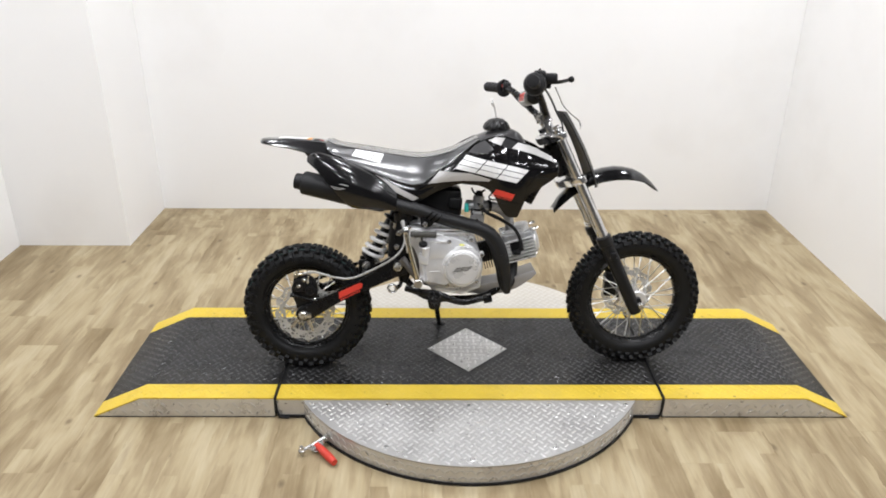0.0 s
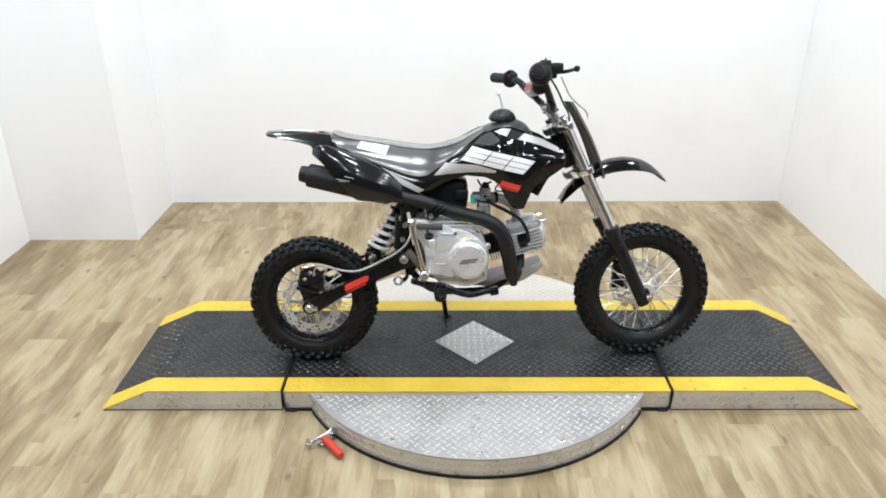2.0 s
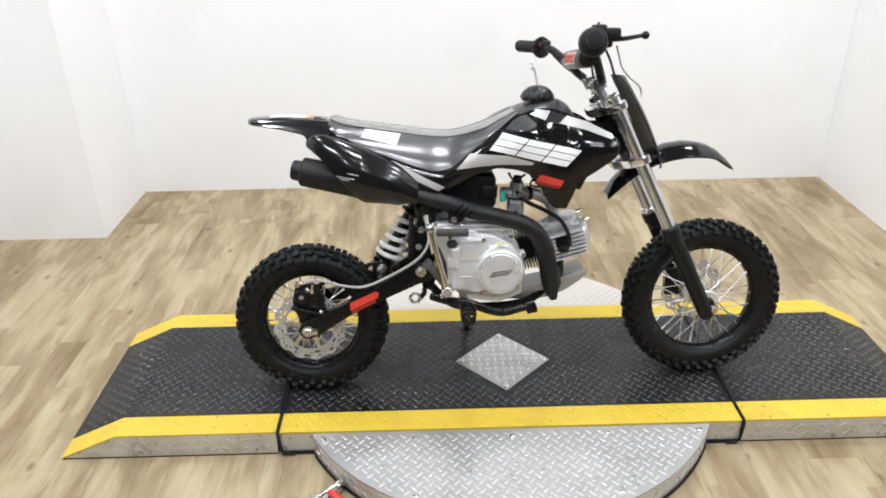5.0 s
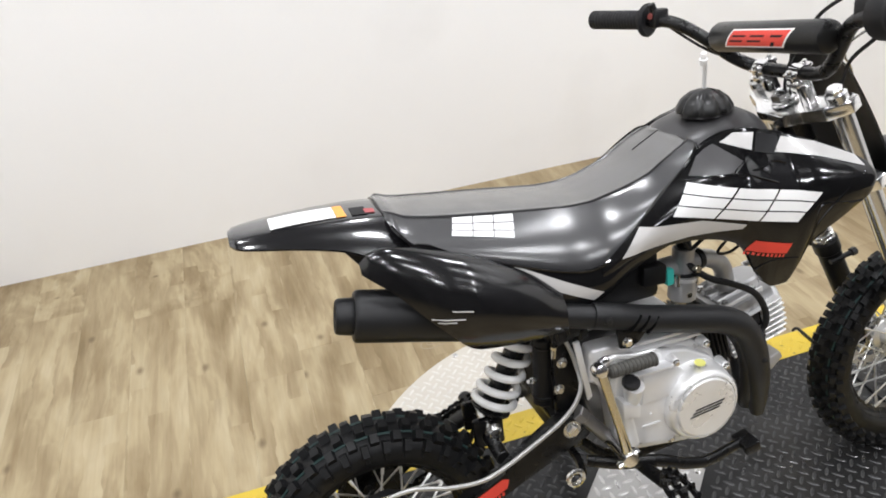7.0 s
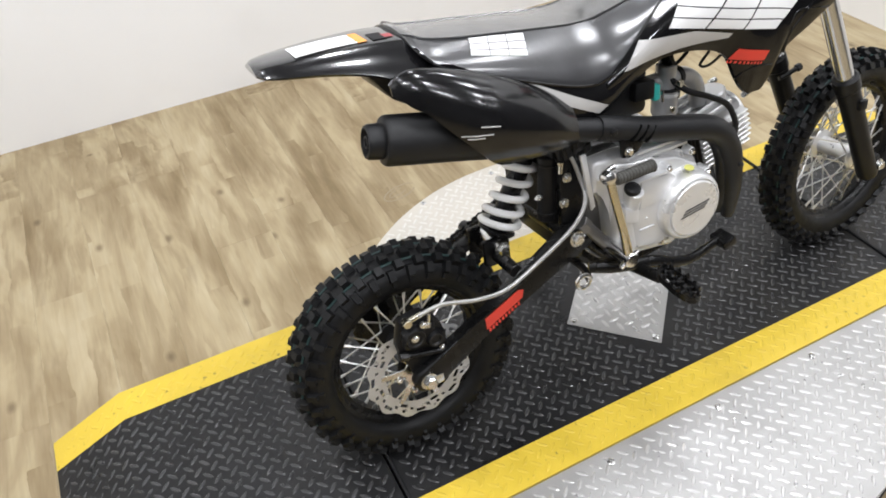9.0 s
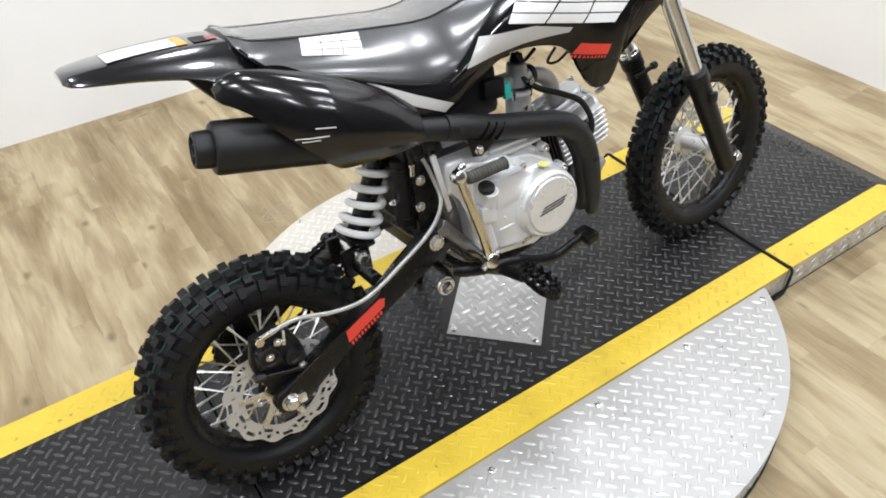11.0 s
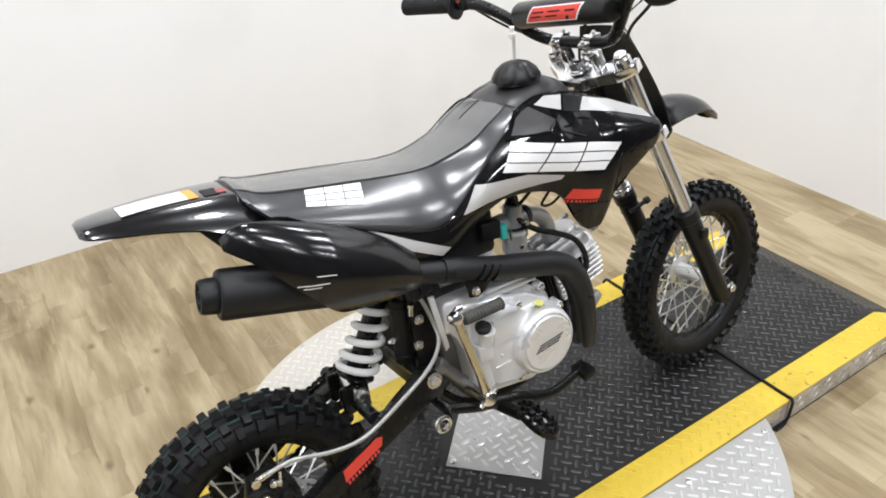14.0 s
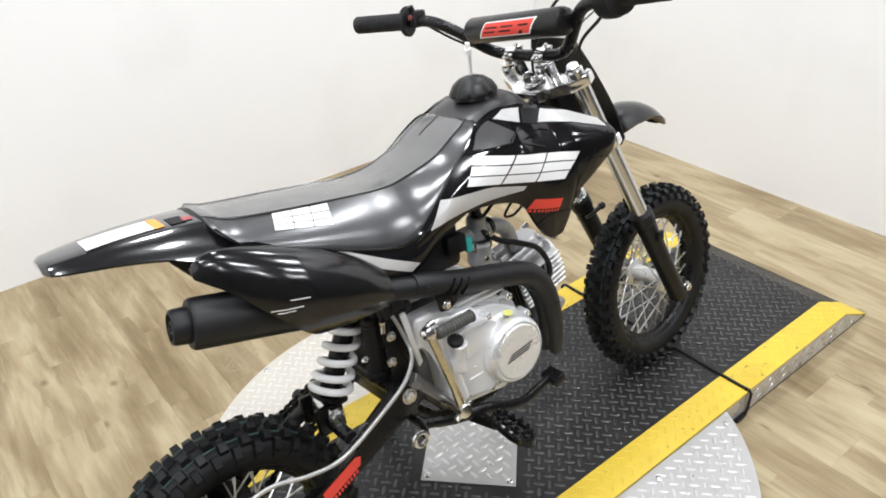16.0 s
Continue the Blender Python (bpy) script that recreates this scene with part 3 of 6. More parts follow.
# ramps
def ramp(side):
    name = "ramp"
    ob = thing(name, "black tread plate ramp with yellow edge stripes", "ramp", group="ramps at the platform's ends")
    s = side
    RX0, RX1 = SLOPES[s]
    def strip(y0, y1, z_up, t):
        a, b, c = s * (DX + 0.006), s * RX0, s * RX1
        P = [(a, DECK + z_up), (b, DECK + z_up), (c, 0.005 + z_up), (c, 0.001), (b, DECK - t), (a, DECK - t)]
        return prism(bmesh.new(), P, y0, y1)
    part("black_plate", strip(Y0 + SW, Y1 - SW, 0.0, 0.004), BLACK_DECK, ob)
    part("front_stripe", strip(Y0, Y0 + SW - 0.0003, 0.0003, 0.004), YELLOW, ob, "yellow painted edge stripe")
    part("back_stripe", strip(Y1 - SW + 0.0003, Y1, 0.0003, 0.004), YELLOW, ob, "yellow painted edge stripe")
    for nm, y0, y1 in (("front_skirt", Y0 + 0.001, Y0 + 0.005), ("back_skirt", Y1 - 0.005, Y1 - 0.001)):
        P = [(s * (DX + 0.006), 0.004), (s * (DX + 0.006), DECK - 0.0042), (s * RX0, DECK - 0.0042), (s * (RX1 - 0.012), 0.004)]
        part(nm, prism(bmesh.new(), P, y0, y1), ALU_EDGE, ob, "dull aluminium tread plate skirt")
    part("rubber_foot", box(bmesh.new(), (min(s * (DX + 0.006), s * (RX1 - 0.006)), Y0 + 0.0005, 0.0), (max(s * (DX + 0.006), s * (RX1 - 0.006)), Y1 - 0.0005, 0.0038)), RUBBER, ob, "black rubber foot strip")
    lo, hi = (min(s * DX, s * 1.3), -0.7), (max(s * DX, s * 1.3), 0.7)
    keep = lambda x: DX + 0.018 < abs(x) < RX1 - 0.014
    lozenges("black_treads", lambda x, y: keep(x) and Y0 + SW + 0.004 < y < Y1 - SW - 0.004, deck_z, TREAD, ob, lo=lo, hi=hi)
    lozenges("yellow_treads", lambda x, y: keep(x) and (Y0 + 0.012 < y < Y0 + SW - 0.006 or Y1 - SW + 0.006 < y < Y1 - 0.012), lambda x, y: deck_z(x, y) + 0.0003, YELLOW, ob, lo=lo, hi=hi, rise=0.0012)
    # slanted tread marks on the front skirt
    bm = bmesh.new()
    for k in range(18):
        for row in (0, 1):
            x = s * (DX + 0.03 + k * 0.0285 + (0.014 if row else 0))
            z = 0.020 + row * 0.026
            if z > deck_z(x, 0) - 0.014 or abs(x) > RX1 - 0.03:
                continue
            tilt = 45 if (k + row) % 2 else -45
            prism(bm, [(-0.012, 0), (-0.005, -0.0032), (0.005, -0.0032), (0.012, 0), (0.005, 0.0032), (-0.005, 0.0032)], -0.0014, 0.0006, m=pose(x, Y0 + 0.0008, z, 0, -tilt, 0))
    tagged(part("skirt_treads", bm, ALU_TREAD, ob), kind="stuff")
    return ob


ramp(-1)
ramp(1)

# round turntable plate under the deck, seen in front of it and behind it
disc = thing("turntable_plate", "round bare aluminium tread plate turntable under the platform", "turntable")
def half_disc(front):
    y_cut = Y0 - 0.0015 if front else Y1 + 0.0015
    h = abs(y_cut - DC[1])
    a0 = math.asin(h / DR)
    angs = np.linspace(-math.pi + a0, -a0, 65) if front else np.linspace(a0, math.pi - a0, 65)
    return [(DC[0] + DR * math.cos(a), DC[1] + DR * math.sin(a)) for a in map(float, angs)]
for front in (True, False):
    P = half_disc(front)
    nm = "front_plate" if front else "back_plate"
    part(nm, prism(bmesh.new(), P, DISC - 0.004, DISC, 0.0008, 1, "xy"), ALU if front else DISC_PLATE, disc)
    C = [(DC[0] + (x - DC[0]) * 0.996, DC[1] + (y - DC[1]) * 0.996) if 0 < i < len(P) - 1 else (DC[0] + (x - DC[0]) * 0.996, y) for i, (x, y) in enumerate(P)]
    part("rim_band", prism(bmesh.new(), C, 0.008, DISC - 0.0042, plane="xy"), ALU_EDGE, disc, "worn aluminium rim band")
    part("rubber_base", prism(bmesh.new(), [(DC[0] + (x - DC[0]) * 1.004, DC[1] + (y - DC[1]) * 1.004) if 0 < i < len(P) - 1 else (x, y) for i, (x, y) in enumerate(P)], 0.0, 0.0078, plane="xy"), RUBBER, disc, "black rubber base ring")
inside_disc = lambda x, y: (x - DC[0]) ** 2 + (y - DC[1]) ** 2 < (DR - 0.012) ** 2 and (y < Y0 - 0.012 or y > Y1 + 0.012)
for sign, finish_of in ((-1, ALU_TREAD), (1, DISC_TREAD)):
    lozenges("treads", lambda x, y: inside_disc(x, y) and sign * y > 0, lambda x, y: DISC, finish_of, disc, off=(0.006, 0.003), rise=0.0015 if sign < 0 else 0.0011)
bm = bmesh.new()
for k in range(84):
    a = -math.pi + 0.56 + k * (math.pi - 1.12) / 83
    for row in (0, 1):
        aa = a + (0.012 if row else 0)
        z = 0.022 + row * 0.024
        tilt = 45 if (k + row) % 2 else -45
        m = pose(DC[0] + DR * 0.9972 * math.cos(aa), DC[1] + DR * 0.9972 * math.sin(aa), z, 0, 0, math.degrees(aa) + 90) @ pose(0, 0, 0, 0, -tilt, 0)
        prism(bm, [(-0.010, 0), (-0.004, -0.0028), (0.004, -0.0028), (0.010, 0), (0.004, 0.0028), (-0.004, 0.0028)], -0.0012, 0.0008, m=m)
tagged(part("rim_treads", bm, ALU_TREAD, disc), kind="stuff")
screws(disc, [(-0.256, -0.318), (-0.002, -0.32), (0.250, -0.316), (0.493, -0.315), (-0.250, -0.520), (0.0, -0.576), (0.241, -0.523), (-0.495, -0.316), (-0.220, 0.551), (0.0, 0.575), (0.23, 0.548)], DISC)

# black rubber cords in the seams between deck and ramps
for s in (-1, 1):
    cord = thing("seam_cord", "black rubber cord lying in the seam between deck and ramp", "cord", group="seam cords")
    x = s * DX + 0.0015
    bm = tube(bmesh.new(), [(x, Y1 + 0.018, 0.060), (x, Y1 + 0.006, DECK + 0.001), (x, Y1 - 0.03, DECK + 0.0025), (x, 0.1, DECK + 0.002), (x, -0.1, DECK + 0.002), (x, Y0 + 0.03, DECK + 0.0025), (x, Y0 - 0.004, DECK + 0.001),
                             (x - s * 0.002, Y0 - 0.008, DECK - 0.03), (x - s * 0.005, Y0 - 0.008, 0.022), (x - s * 0.014, Y0 - 0.008, 0.008), (x - s * 0.040, Y0 - 0.008, 0.0055)], 0.0036, 10, 5)
    part("cord", bm, RUBBER, cord)

# toggle clamp with a red handle beside the round plate
clamp = thing("toggle_clamp", "steel toggle clamp with a red rubber handle lying on the floor", "clamp", pose(-0.460, -0.445, 0.0, 0, 0, 0))
part("bracket", box(box(bmesh.new(), (-0.028, -0.012, 0.008), (0.046, 0.012, 0.013), 0.001, pose(0, 0, 0, 0, 0, 58)), (-0.012, -0.014, 0.013), (0.020, -0.010, 0.036), 0.001, pose(0.012, 0.014, 0, 0, 0, 58)), STEEL, clamp)
part("arm", tube(bmesh.new(), [(-0.044, -0.030, 0.020), (-0.015, -0.012, 0.026), (0.010, 0.010, 0.030), (0.034, 0.052, 0.032)], 0.0055, 8, 4), STEEL, clamp)
part("spindle", rod(rod(bmesh.new(), (-0.046, -0.030, 0.0), (-0.046, -0.030, 0.034), 0.006), (-0.046, -0.030, 0.012), (-0.046, -0.030, 0.020), 0.011, seg=6), STEEL, clamp)
part("handle", tube(bmesh.new(), [(-0.004, -0.008, 0.024), (0.015, -0.030, 0.021), (0.040, -0.058, 0.017), (0.058, -0.080, 0.016)], [0.008, 0.0115, 0.0125, 0.010], 12, 5), GRIP_RED, clamp, "red rubber handle")


# ---------- dirt bike: x forward, y to its left, z up, origin under the rear axle ----------
bike = thing("dirt_bike", "small glossy black dirt bike leaning on its side stand", "motorcycle",
             Matrix.Translation((-0.5202, -0.0748, DECK - 0.002)) @ pose(0, 0, 0, 0, 0, 0.72) @ pose(0, 0, 0, -10.42, 0, 0) @ Matrix.Scale(0.989, 4))
RW, FW = Vector((-0.0145, 0, 0.2115)), Vector((1.091, 0, 0.231))


def tyre_mesh(R, bead, half, knob_rows, count, knob):
    """Carcass of the tyre with its rubber blocks; rows of (angle across the section, size along, size across, shift)."""
    bm = bmesh.new()
    rc, h = (R - knob + bead) / 2, (R - knob - bead) / 2
    def sect(a, grow=0.0):
        c, s = math.cos(a), math.sin(a)
        e = 0.85
        return rc + (h + grow) * math.copysign(abs(c) ** e, c), (half + grow) * math.copysign(abs(s) ** e, s)
    seg, prof = 72, [radians(a) for a in range(-150, 151, 12)]
    rings = []
    for k in range(seg):
        t = 2 * math.pi * k / seg
        ring = []
        for a in prof:
            r, y = sect(a)
            if abs(math.degrees(a)) in (114, 126):
                r, y = r, y * 1.012
            ring.append(bm.verts.new((r * math.cos(t), y, r * math.sin(t))))
        rings.append(ring)
    for k in range(seg):
        a, b = rings[k], rings[(k + 1) % seg]
        for j in range(len(prof) - 1):
            bm.faces.new((a[j], a[j + 1], b[j + 1], b[j]))
        bm.faces.new((a[-1], a[0], b[0], b[-1]))
    carcass, bm = bm, bmesh.new()
    for across, la, lw, shift, tall in knob_rows:
        for k in range(count):
            t = 2 * math.pi * (k + shift) / count
            a = radians(across)
            r0, y0 = sect(a, -0.001)
            r1, y1 = sect(a, tall)
            nr, ny = Vector((r1 - r0, y1 - y0)).normalized()
            tr, ty = -ny, nr
            V = []
            for (cr, cyy), f in (((r0, y0), 1.12), ((r1, y1), 0.88)):
                for dl, dw in ((-1, -1), (1, -1), (1, 1), (-1, 1)):
                    rr, yy = cr + tr * dw * lw * f, cyy + ty * dw * lw * f
                    tt = t + dl * la * f / rr
                    V.append((rr * math.cos(tt), yy, rr * math.sin(tt)))
            put_faces(bm, V, [(4, 5, 6, 7), (0, 1, 5, 4), (1, 2, 6, 5), (2, 3, 7, 6), (3, 0, 4, 7)])
    return carcass, bm


def rim_mesh(r, half):
    return lathe(bmesh.new(), [(-half, r + 0.010), (-half - 0.001, r + 0.006), (-half + 0.003, r - 0.001), (-half * 0.55, r - 0.004), (-half * 0.4, r - 0.011), (half * 0.4, r - 0.011), (half * 0.55, r - 0.004),
                               (half - 0.003, r - 0.001), (half + 0.001, r + 0.006), (half, r + 0.010), (half * 0.5, r + 0.004), (-half * 0.5, r + 0.004), (-half, r + 0.010)], (0, 0, 0), (0, 1, 0), 72, caps=False)


def brake_disc_mesh(r0, r1, waves):
    bm = bmesh.new()
    seg, rad = 96, [r0, r0 + (r1 - r0) * 0.25, r0 + (r1 - r0) * 0.45, r0 + (r1 - r0) * 0.62, r0 + (r1 - r0) * 0.82, r1]
    V = [[bm.verts.new(((rr + (0.0036 * math.cos(waves * 2 * math.pi * k / seg) if i == 5 else -0.002 * math.cos(waves / 2 * 2 * math.pi * k / seg) if i == 0 else 0)) * math.cos(2 * math.pi * (k + 0.35 * i) / seg), 0,
                          (rr + (0.0036 * math.cos(waves * 2 * math.pi * k / seg) if i == 5 else 0)) * math.sin(2 * math.pi * (k + 0.35 * i) / seg))) for k in range(seg)] for i, rr in enumerate(rad)]
    for i in range(5):
        for k in range(seg):
            if (i == 1 and k % 12 in (1, 2, 3)) or (i == 3 and k % 12 in (7, 8, 9)) or (i == 2 and k % 12 in (5, 11)) or (i == 3 and k % 12 == 2):
                continue
            bm.faces.new((V[i][k], V[i][(k + 1) % seg], V[i + 1][(k + 1) % seg], V[i + 1][k]))
    bmesh.ops.solidify(bm, geom=list(bm.faces), thickness=0.0032)
    return bm


def wheel(name, centre, R, bead, half, rows, count, knob, hub_half, nsp, disc_y, disc_r, hub_mat=BRIGHT):
    hub = lathe(bmesh.new(), [(-hub_half, 0.012), (-hub_half, 0.030), (-hub_half + 0.004, 0.034), (-hub_half + 0.008, 0.033), (-hub_half + 0.012, 0.020), (0, 0.017), (hub_half - 0.012, 0.020), (hub_half - 0.008, 0.033), (hub_half - 0.004, 0.034), (hub_half, 0.030), (hub_half, 0.012)], (0, 0, 0), (0, 1, 0), 32)
    w = part(name, hub, hub_mat, bike, "knobby tyre on a black spoked rim")
    w.location = centre
    carcass, knobs = tyre_mesh(R, bead, half, rows, count, knob)
    part("tyre", carcass, TYRE, w, "black knobby off-road tyre", 28)
    tagged(part("tread", knobs, TYRE, w, "", 28), kind="stuff")
    for a in (-27, 27):
        rc, h = (R - knob + bead) / 2, (R - knob - bead) / 2
        rr, yy = rc + (h + 0.0008) * math.cos(radians(a)) ** 0.85, math.copysign((half + 0.0008) * abs(math.sin(radians(a))) ** 0.85, a)
        part("mould_line", tube(bmesh.new(), [(rr * math.cos(2 * math.pi * k / 60), yy, rr * math.sin(2 * math.pi * k / 60)) for k in range(61)], 0.0021, 6, 1), TYRE_LINE, w, "thin dark teal line on the tyre")
    part("rim", rim_mesh(bead, half * 0.62), FRAME, w, "black steel rim")
    kinds = []
    for sy in (-1, 1):
        for lace in (-1, 1):
            a0, a1 = 0.0, lace * radians(38)
            p0 = Vector((0.031 * math.cos(a0), sy * (hub_half - 0.006), 0.031 * math.sin(a0)))
            p1 = Vector(((bead - 0.010) * math.cos(a1), sy * 0.006, (bead - 0.010) * math.sin(a1)))
            bm = rod(bmesh.new(), p0, p1, 0.0017, seg=6)
            rod(bm, p1.lerp(p0, 0.13), p1, 0.0029, seg=6)
            kinds.append(finish(bm, "spoke", SPOKE))
    for k in range(nsp):
        sp = new("spoke", kinds[k % 4])
        sp.parent = w
        sp.rotation_euler = (0, 2 * math.pi * (k // 4 * 4 + (k % 4) * 0.93) / nsp, 0)
    d = part("brake_disc", brake_disc_mesh(disc_r * 0.68, disc_r, 12), BRIGHT, w, "silver wave-cut brake disc")
    d.location = (0, disc_y, 0)
    part("disc_carrier", lathe(bmesh.new(), [(-0.0015, 0.018), (-0.0015, 0.030), (0.0015, 0.030), (0.0015, 0.018)], (0, disc_y, 0), (0, 1, 0), 32), STEEL, w)
    r1 = disc_r * 0.70
    arm_me = finish(prism(bmesh.new(), [(0.028, -0.007), (r1 + 0.005, -0.002), (r1 + 0.005, 0.006), (0.028, 0.007)], disc_y - 0.0014, disc_y + 0.0014), "carrier_arm", STEEL)
    for k in range(6):
        arm = new("carrier_arm", arm_me)
        arm.parent, arm.matrix_basis = w, pose(0, 0, 0, 0, 60 * k + 12, 0)
    for k in range(6):
        a = radians(60 * k + 4)
        part("disc_bolt", bolt_head(bmesh.new(), (0.041 * math.cos(a), disc_y - 0.003, 0.041 * math.sin(a)), 0.004, 0.004), STEEL, w)
    return w


rows_r = [(-12, 0.0078, 0.0085, 0.0, 0.012), (12, 0.0078, 0.0085, 0.5, 0.012), (-40, 0.0072, 0.0080, 0.5, 0.0115), (40, 0.0072, 0.0080, 0.0, 0.0115), (-64, 0.0060, 0.0098, 0.0, 0.0085), (64, 0.0060, 0.0098, 0.5, 0.0085), (-84, 0.0034, 0.0080, 0.0, 0.0034), (84, 0.0034, 0.0080, 0.5, 0.0034)]
rows_f = [(0, 0.0068, 0.0068, 0.0, 0.011), (-24, 0.0066, 0.0062, 0.5, 0.011), (24, 0.0066, 0.0062, 0.5, 0.011), (-46, 0.0066, 0.0062, 0.0, 0.0105), (46, 0.0066, 0.0062, 0.0, 0.0105), (-70, 0.0072, 0.0072, 0.5, 0.0075), (70, 0.0072, 0.0072, 0.5, 0.0075)]
wheel("rear_wheel", RW + Vector((0, -0.018, -0.001)), 0.213, 0.138, 0.043, rows_r, 35, 0.011, 0.050, 36, -0.066, 0.097, SATIN)
wheel("front_wheel", FW, 0.228, 0.155, 0.0315, rows_f, 40, 0.010, 0.050, 36, 0.064, 0.088).rotation_euler = (0, 0, radians(3.0))

# ---- frame and swingarm ----
fr = part("frame", tube(tube(bmesh.new(), [(0.80, 0, 0.72), (0.70, 0, 0.715), (0.55, 0, 0.68), (0.42, 0, 0.60), (0.33, 0, 0.50), (0.31, 0, 0.37)], 0.021, 14, 6),
                        [(0.815, 0, 0.69), (0.76, 0, 0.63), (0.72, 0, 0.56)], 0.016, 12, 4), FRAME, bike, "black steel frame")
for s in (-1, 1):
    bm = tube(bmesh.new(), [(0.32, s * 0.075, 0.315), (0.38, s * 0.082, 0.262), (0.48, s * 0.075, 0.250), (0.58, s * 0.060, 0.255), (0.64, s * 0.035, 0.285)], 0.011, 10, 5)
    part("cradle_tube", bm, FRAME, fr)
    part("subframe_tube", tube(bmesh.new(), [(0.34, s * 0.055, 0.565), (0.22, s * 0.065, 0.640), (0.09, s * 0.060, 0.695), (0.02, s * 0.045, 0.725)], 0.010, 10, 5), FRAME, fr)
    P = [(0.286, 0.534), (0.312, 0.538), (0.331, 0.490), (0.322, 0.415), (0.337, 0.345), (0.320, 0.308), (0.298, 0.314), (0.284, 0.372), (0.285, 0.450)]
    part("side_plate", prism(bmesh.new(), P, s * 0.080, s * 0.094, 0.004), FRAME, fr)
for x, z in ((0.298, 0.478), (0.290, 0.432)):
    part("plate_bolt", bolt_head(bmesh.new(), (x, -0.0945, z), 0.0065, 0.007), STEEL, fr)
# cable plugs at the top of the plate
for x, y, z, w, h in ((0.312, -0.104, 0.546, 0.013, 0.020), (0.296, -0.096, 0.532, 0.010, 0.016), (0.330, -0.100, 0.530, 0.009, 0.013)):
    bm = box(bmesh.new(), (-w, -0.010, -h), (w, 0.010, h), 0.003, Matrix.Translation((x, y, z)) @ pose(0, 0, 0, 8, -14, 0))
    box(bm, (-w * 0.6, -0.0125, -h * 0.5), (w * 0.6, -0.009, h * 0.6), 0.001, Matrix.Translation((x, y, z)) @ pose(0, 0, 0, 8, -14, 0), seg=1)
    part("cable_plug", bm, SATIN, fr)
part("plug_cable", tube(bmesh.new(), [(0.312, -0.104, 0.566), (0.318, -0.108, 0.578), (0.330, -0.106, 0.572), (0.336, -0.100, 0.548), (0.330, -0.098, 0.520)], 0.0032, 8, 5), RUBBER, fr)
part("hose_end", rod(rod(bmesh.new(), (0.286, -0.097, 0.508), (0.283, -0.098, 0.492), 0.0040, seg=10), (0.2865, -0.097, 0.5115), (0.2857, -0.097, 0.506), 0.0054, seg=6), BRASSY, fr, "brass coloured cable end")
rod(bm2 := bmesh.new(), (0.788, 0, 0.757), (0.838, 0, 0.652), 0.024, seg=24)
part("head_tube", bm2, FRAME, fr)
part("mud_guard", box(bmesh.new(), (0.282, -0.078, 0.330), (0.316, 0.078, 0.560), 0.006), SATIN, fr, "black plastic guard before the engine")
bm = prism(bmesh.new(), [(0.306, 0.525), (0.316, 0.526), (0.3315, 0.424), (0.3235, 0.418)], -0.126, -0.120, 0.001)
part("engine_bracket", bm, BRIGHT, fr, "bright flat engine bracket")

sw = part("swingarm", rod(bmesh.new(), (0.295, -0.085, 0.372), (0.295, 0.085, 0.372), 0.018, seg=20), FRAME, bike, "black box-section swingarm")
ARM = [(0.322, 0.398), (0.334, 0.372), (0.326, 0.348), (0.285, 0.336), (0.213, 0.305), (0.158, 0.280), (0.096, 0.250), (0.016, 0.197), (-0.012, 0.187), (-0.034, 0.195), (-0.041, 0.213), (-0.031, 0.233), (0.048, 0.268), (0.104, 0.295), (0.172, 0.325), (0.221, 0.352), (0.272, 0.394)]
ARM_FAR = [(0.318, 0.385), (0.328, 0.368), (0.320, 0.348), (0.285, 0.328), (0.100, 0.240), (0.022, 0.190), (-0.022, 0.186), (-0.042, 0.206), (-0.036, 0.232), (0.080, 0.268), (0.210, 0.318), (0.280, 0.360)]
for s, outline in ((-1, ARM), (1, ARM_FAR)):
    part("arm", prism(bmesh.new(), outline, s * 0.098, s * 0.122, 0.006, 3), FRAME, sw)
bm = rod(bmesh.new(), (0.185, -0.097, 0.338), (0.185, 0.097, 0.338), 0.012)
box(bm, (0.160, -0.034, 0.318), (0.212, -0.022, 0.372), 0.004)
box(bm, (0.160, 0.022, 0.318), (0.212, 0.034, 0.372), 0.004)
part("cross_brace", bm, FRAME, sw)
part("gusset", prism(bmesh.new(), [(0.256, 0.362), (0.288, 0.392), (0.298, 0.340), (0.262, 0.330)], -0.097, -0.088, 0.003), FRAME, sw)
bm = bolt_head(bmesh.new(), (0.294, -0.1225, 0.373), 0.011, 0.009)
part("pivot_bolt", bm, STEEL, sw, "zinc pivot bolt")
bm = prism(bmesh.new(), [(0.104, 0.2670), (0.103, 0.2890), (0.171, 0.3200), (0.181, 0.3165), (0.177, 0.3020)], -0.1236, -0.1222)
for k in range(10):
    x = 0.108 + 0.0066 * k
    box(bm, (x, -0.1236, 0.2605 + 0.0032 * k), (x + 0.0038, -0.1222, 0.2665 + 0.0032 * k))
part("red_mark", bm, RED, sw, "red sticker mark")
bm = rod(bmesh.new(), (RW.x, -0.132, RW.z), (RW.x, 0.130, RW.z), 0.0075, seg=14)
bolt_head(bm, (RW.x, -0.1225, RW.z), 0.012, 0.011)
box(bm, (RW.x - 0.004, -0.1255, RW.z - 0.010), (RW.x + 0.026, -0.1222, RW.z + 0.008), 0.001, pose(0, 0, 0))
part("axle", bm, STEEL, sw, "zinc rear axle with nut")

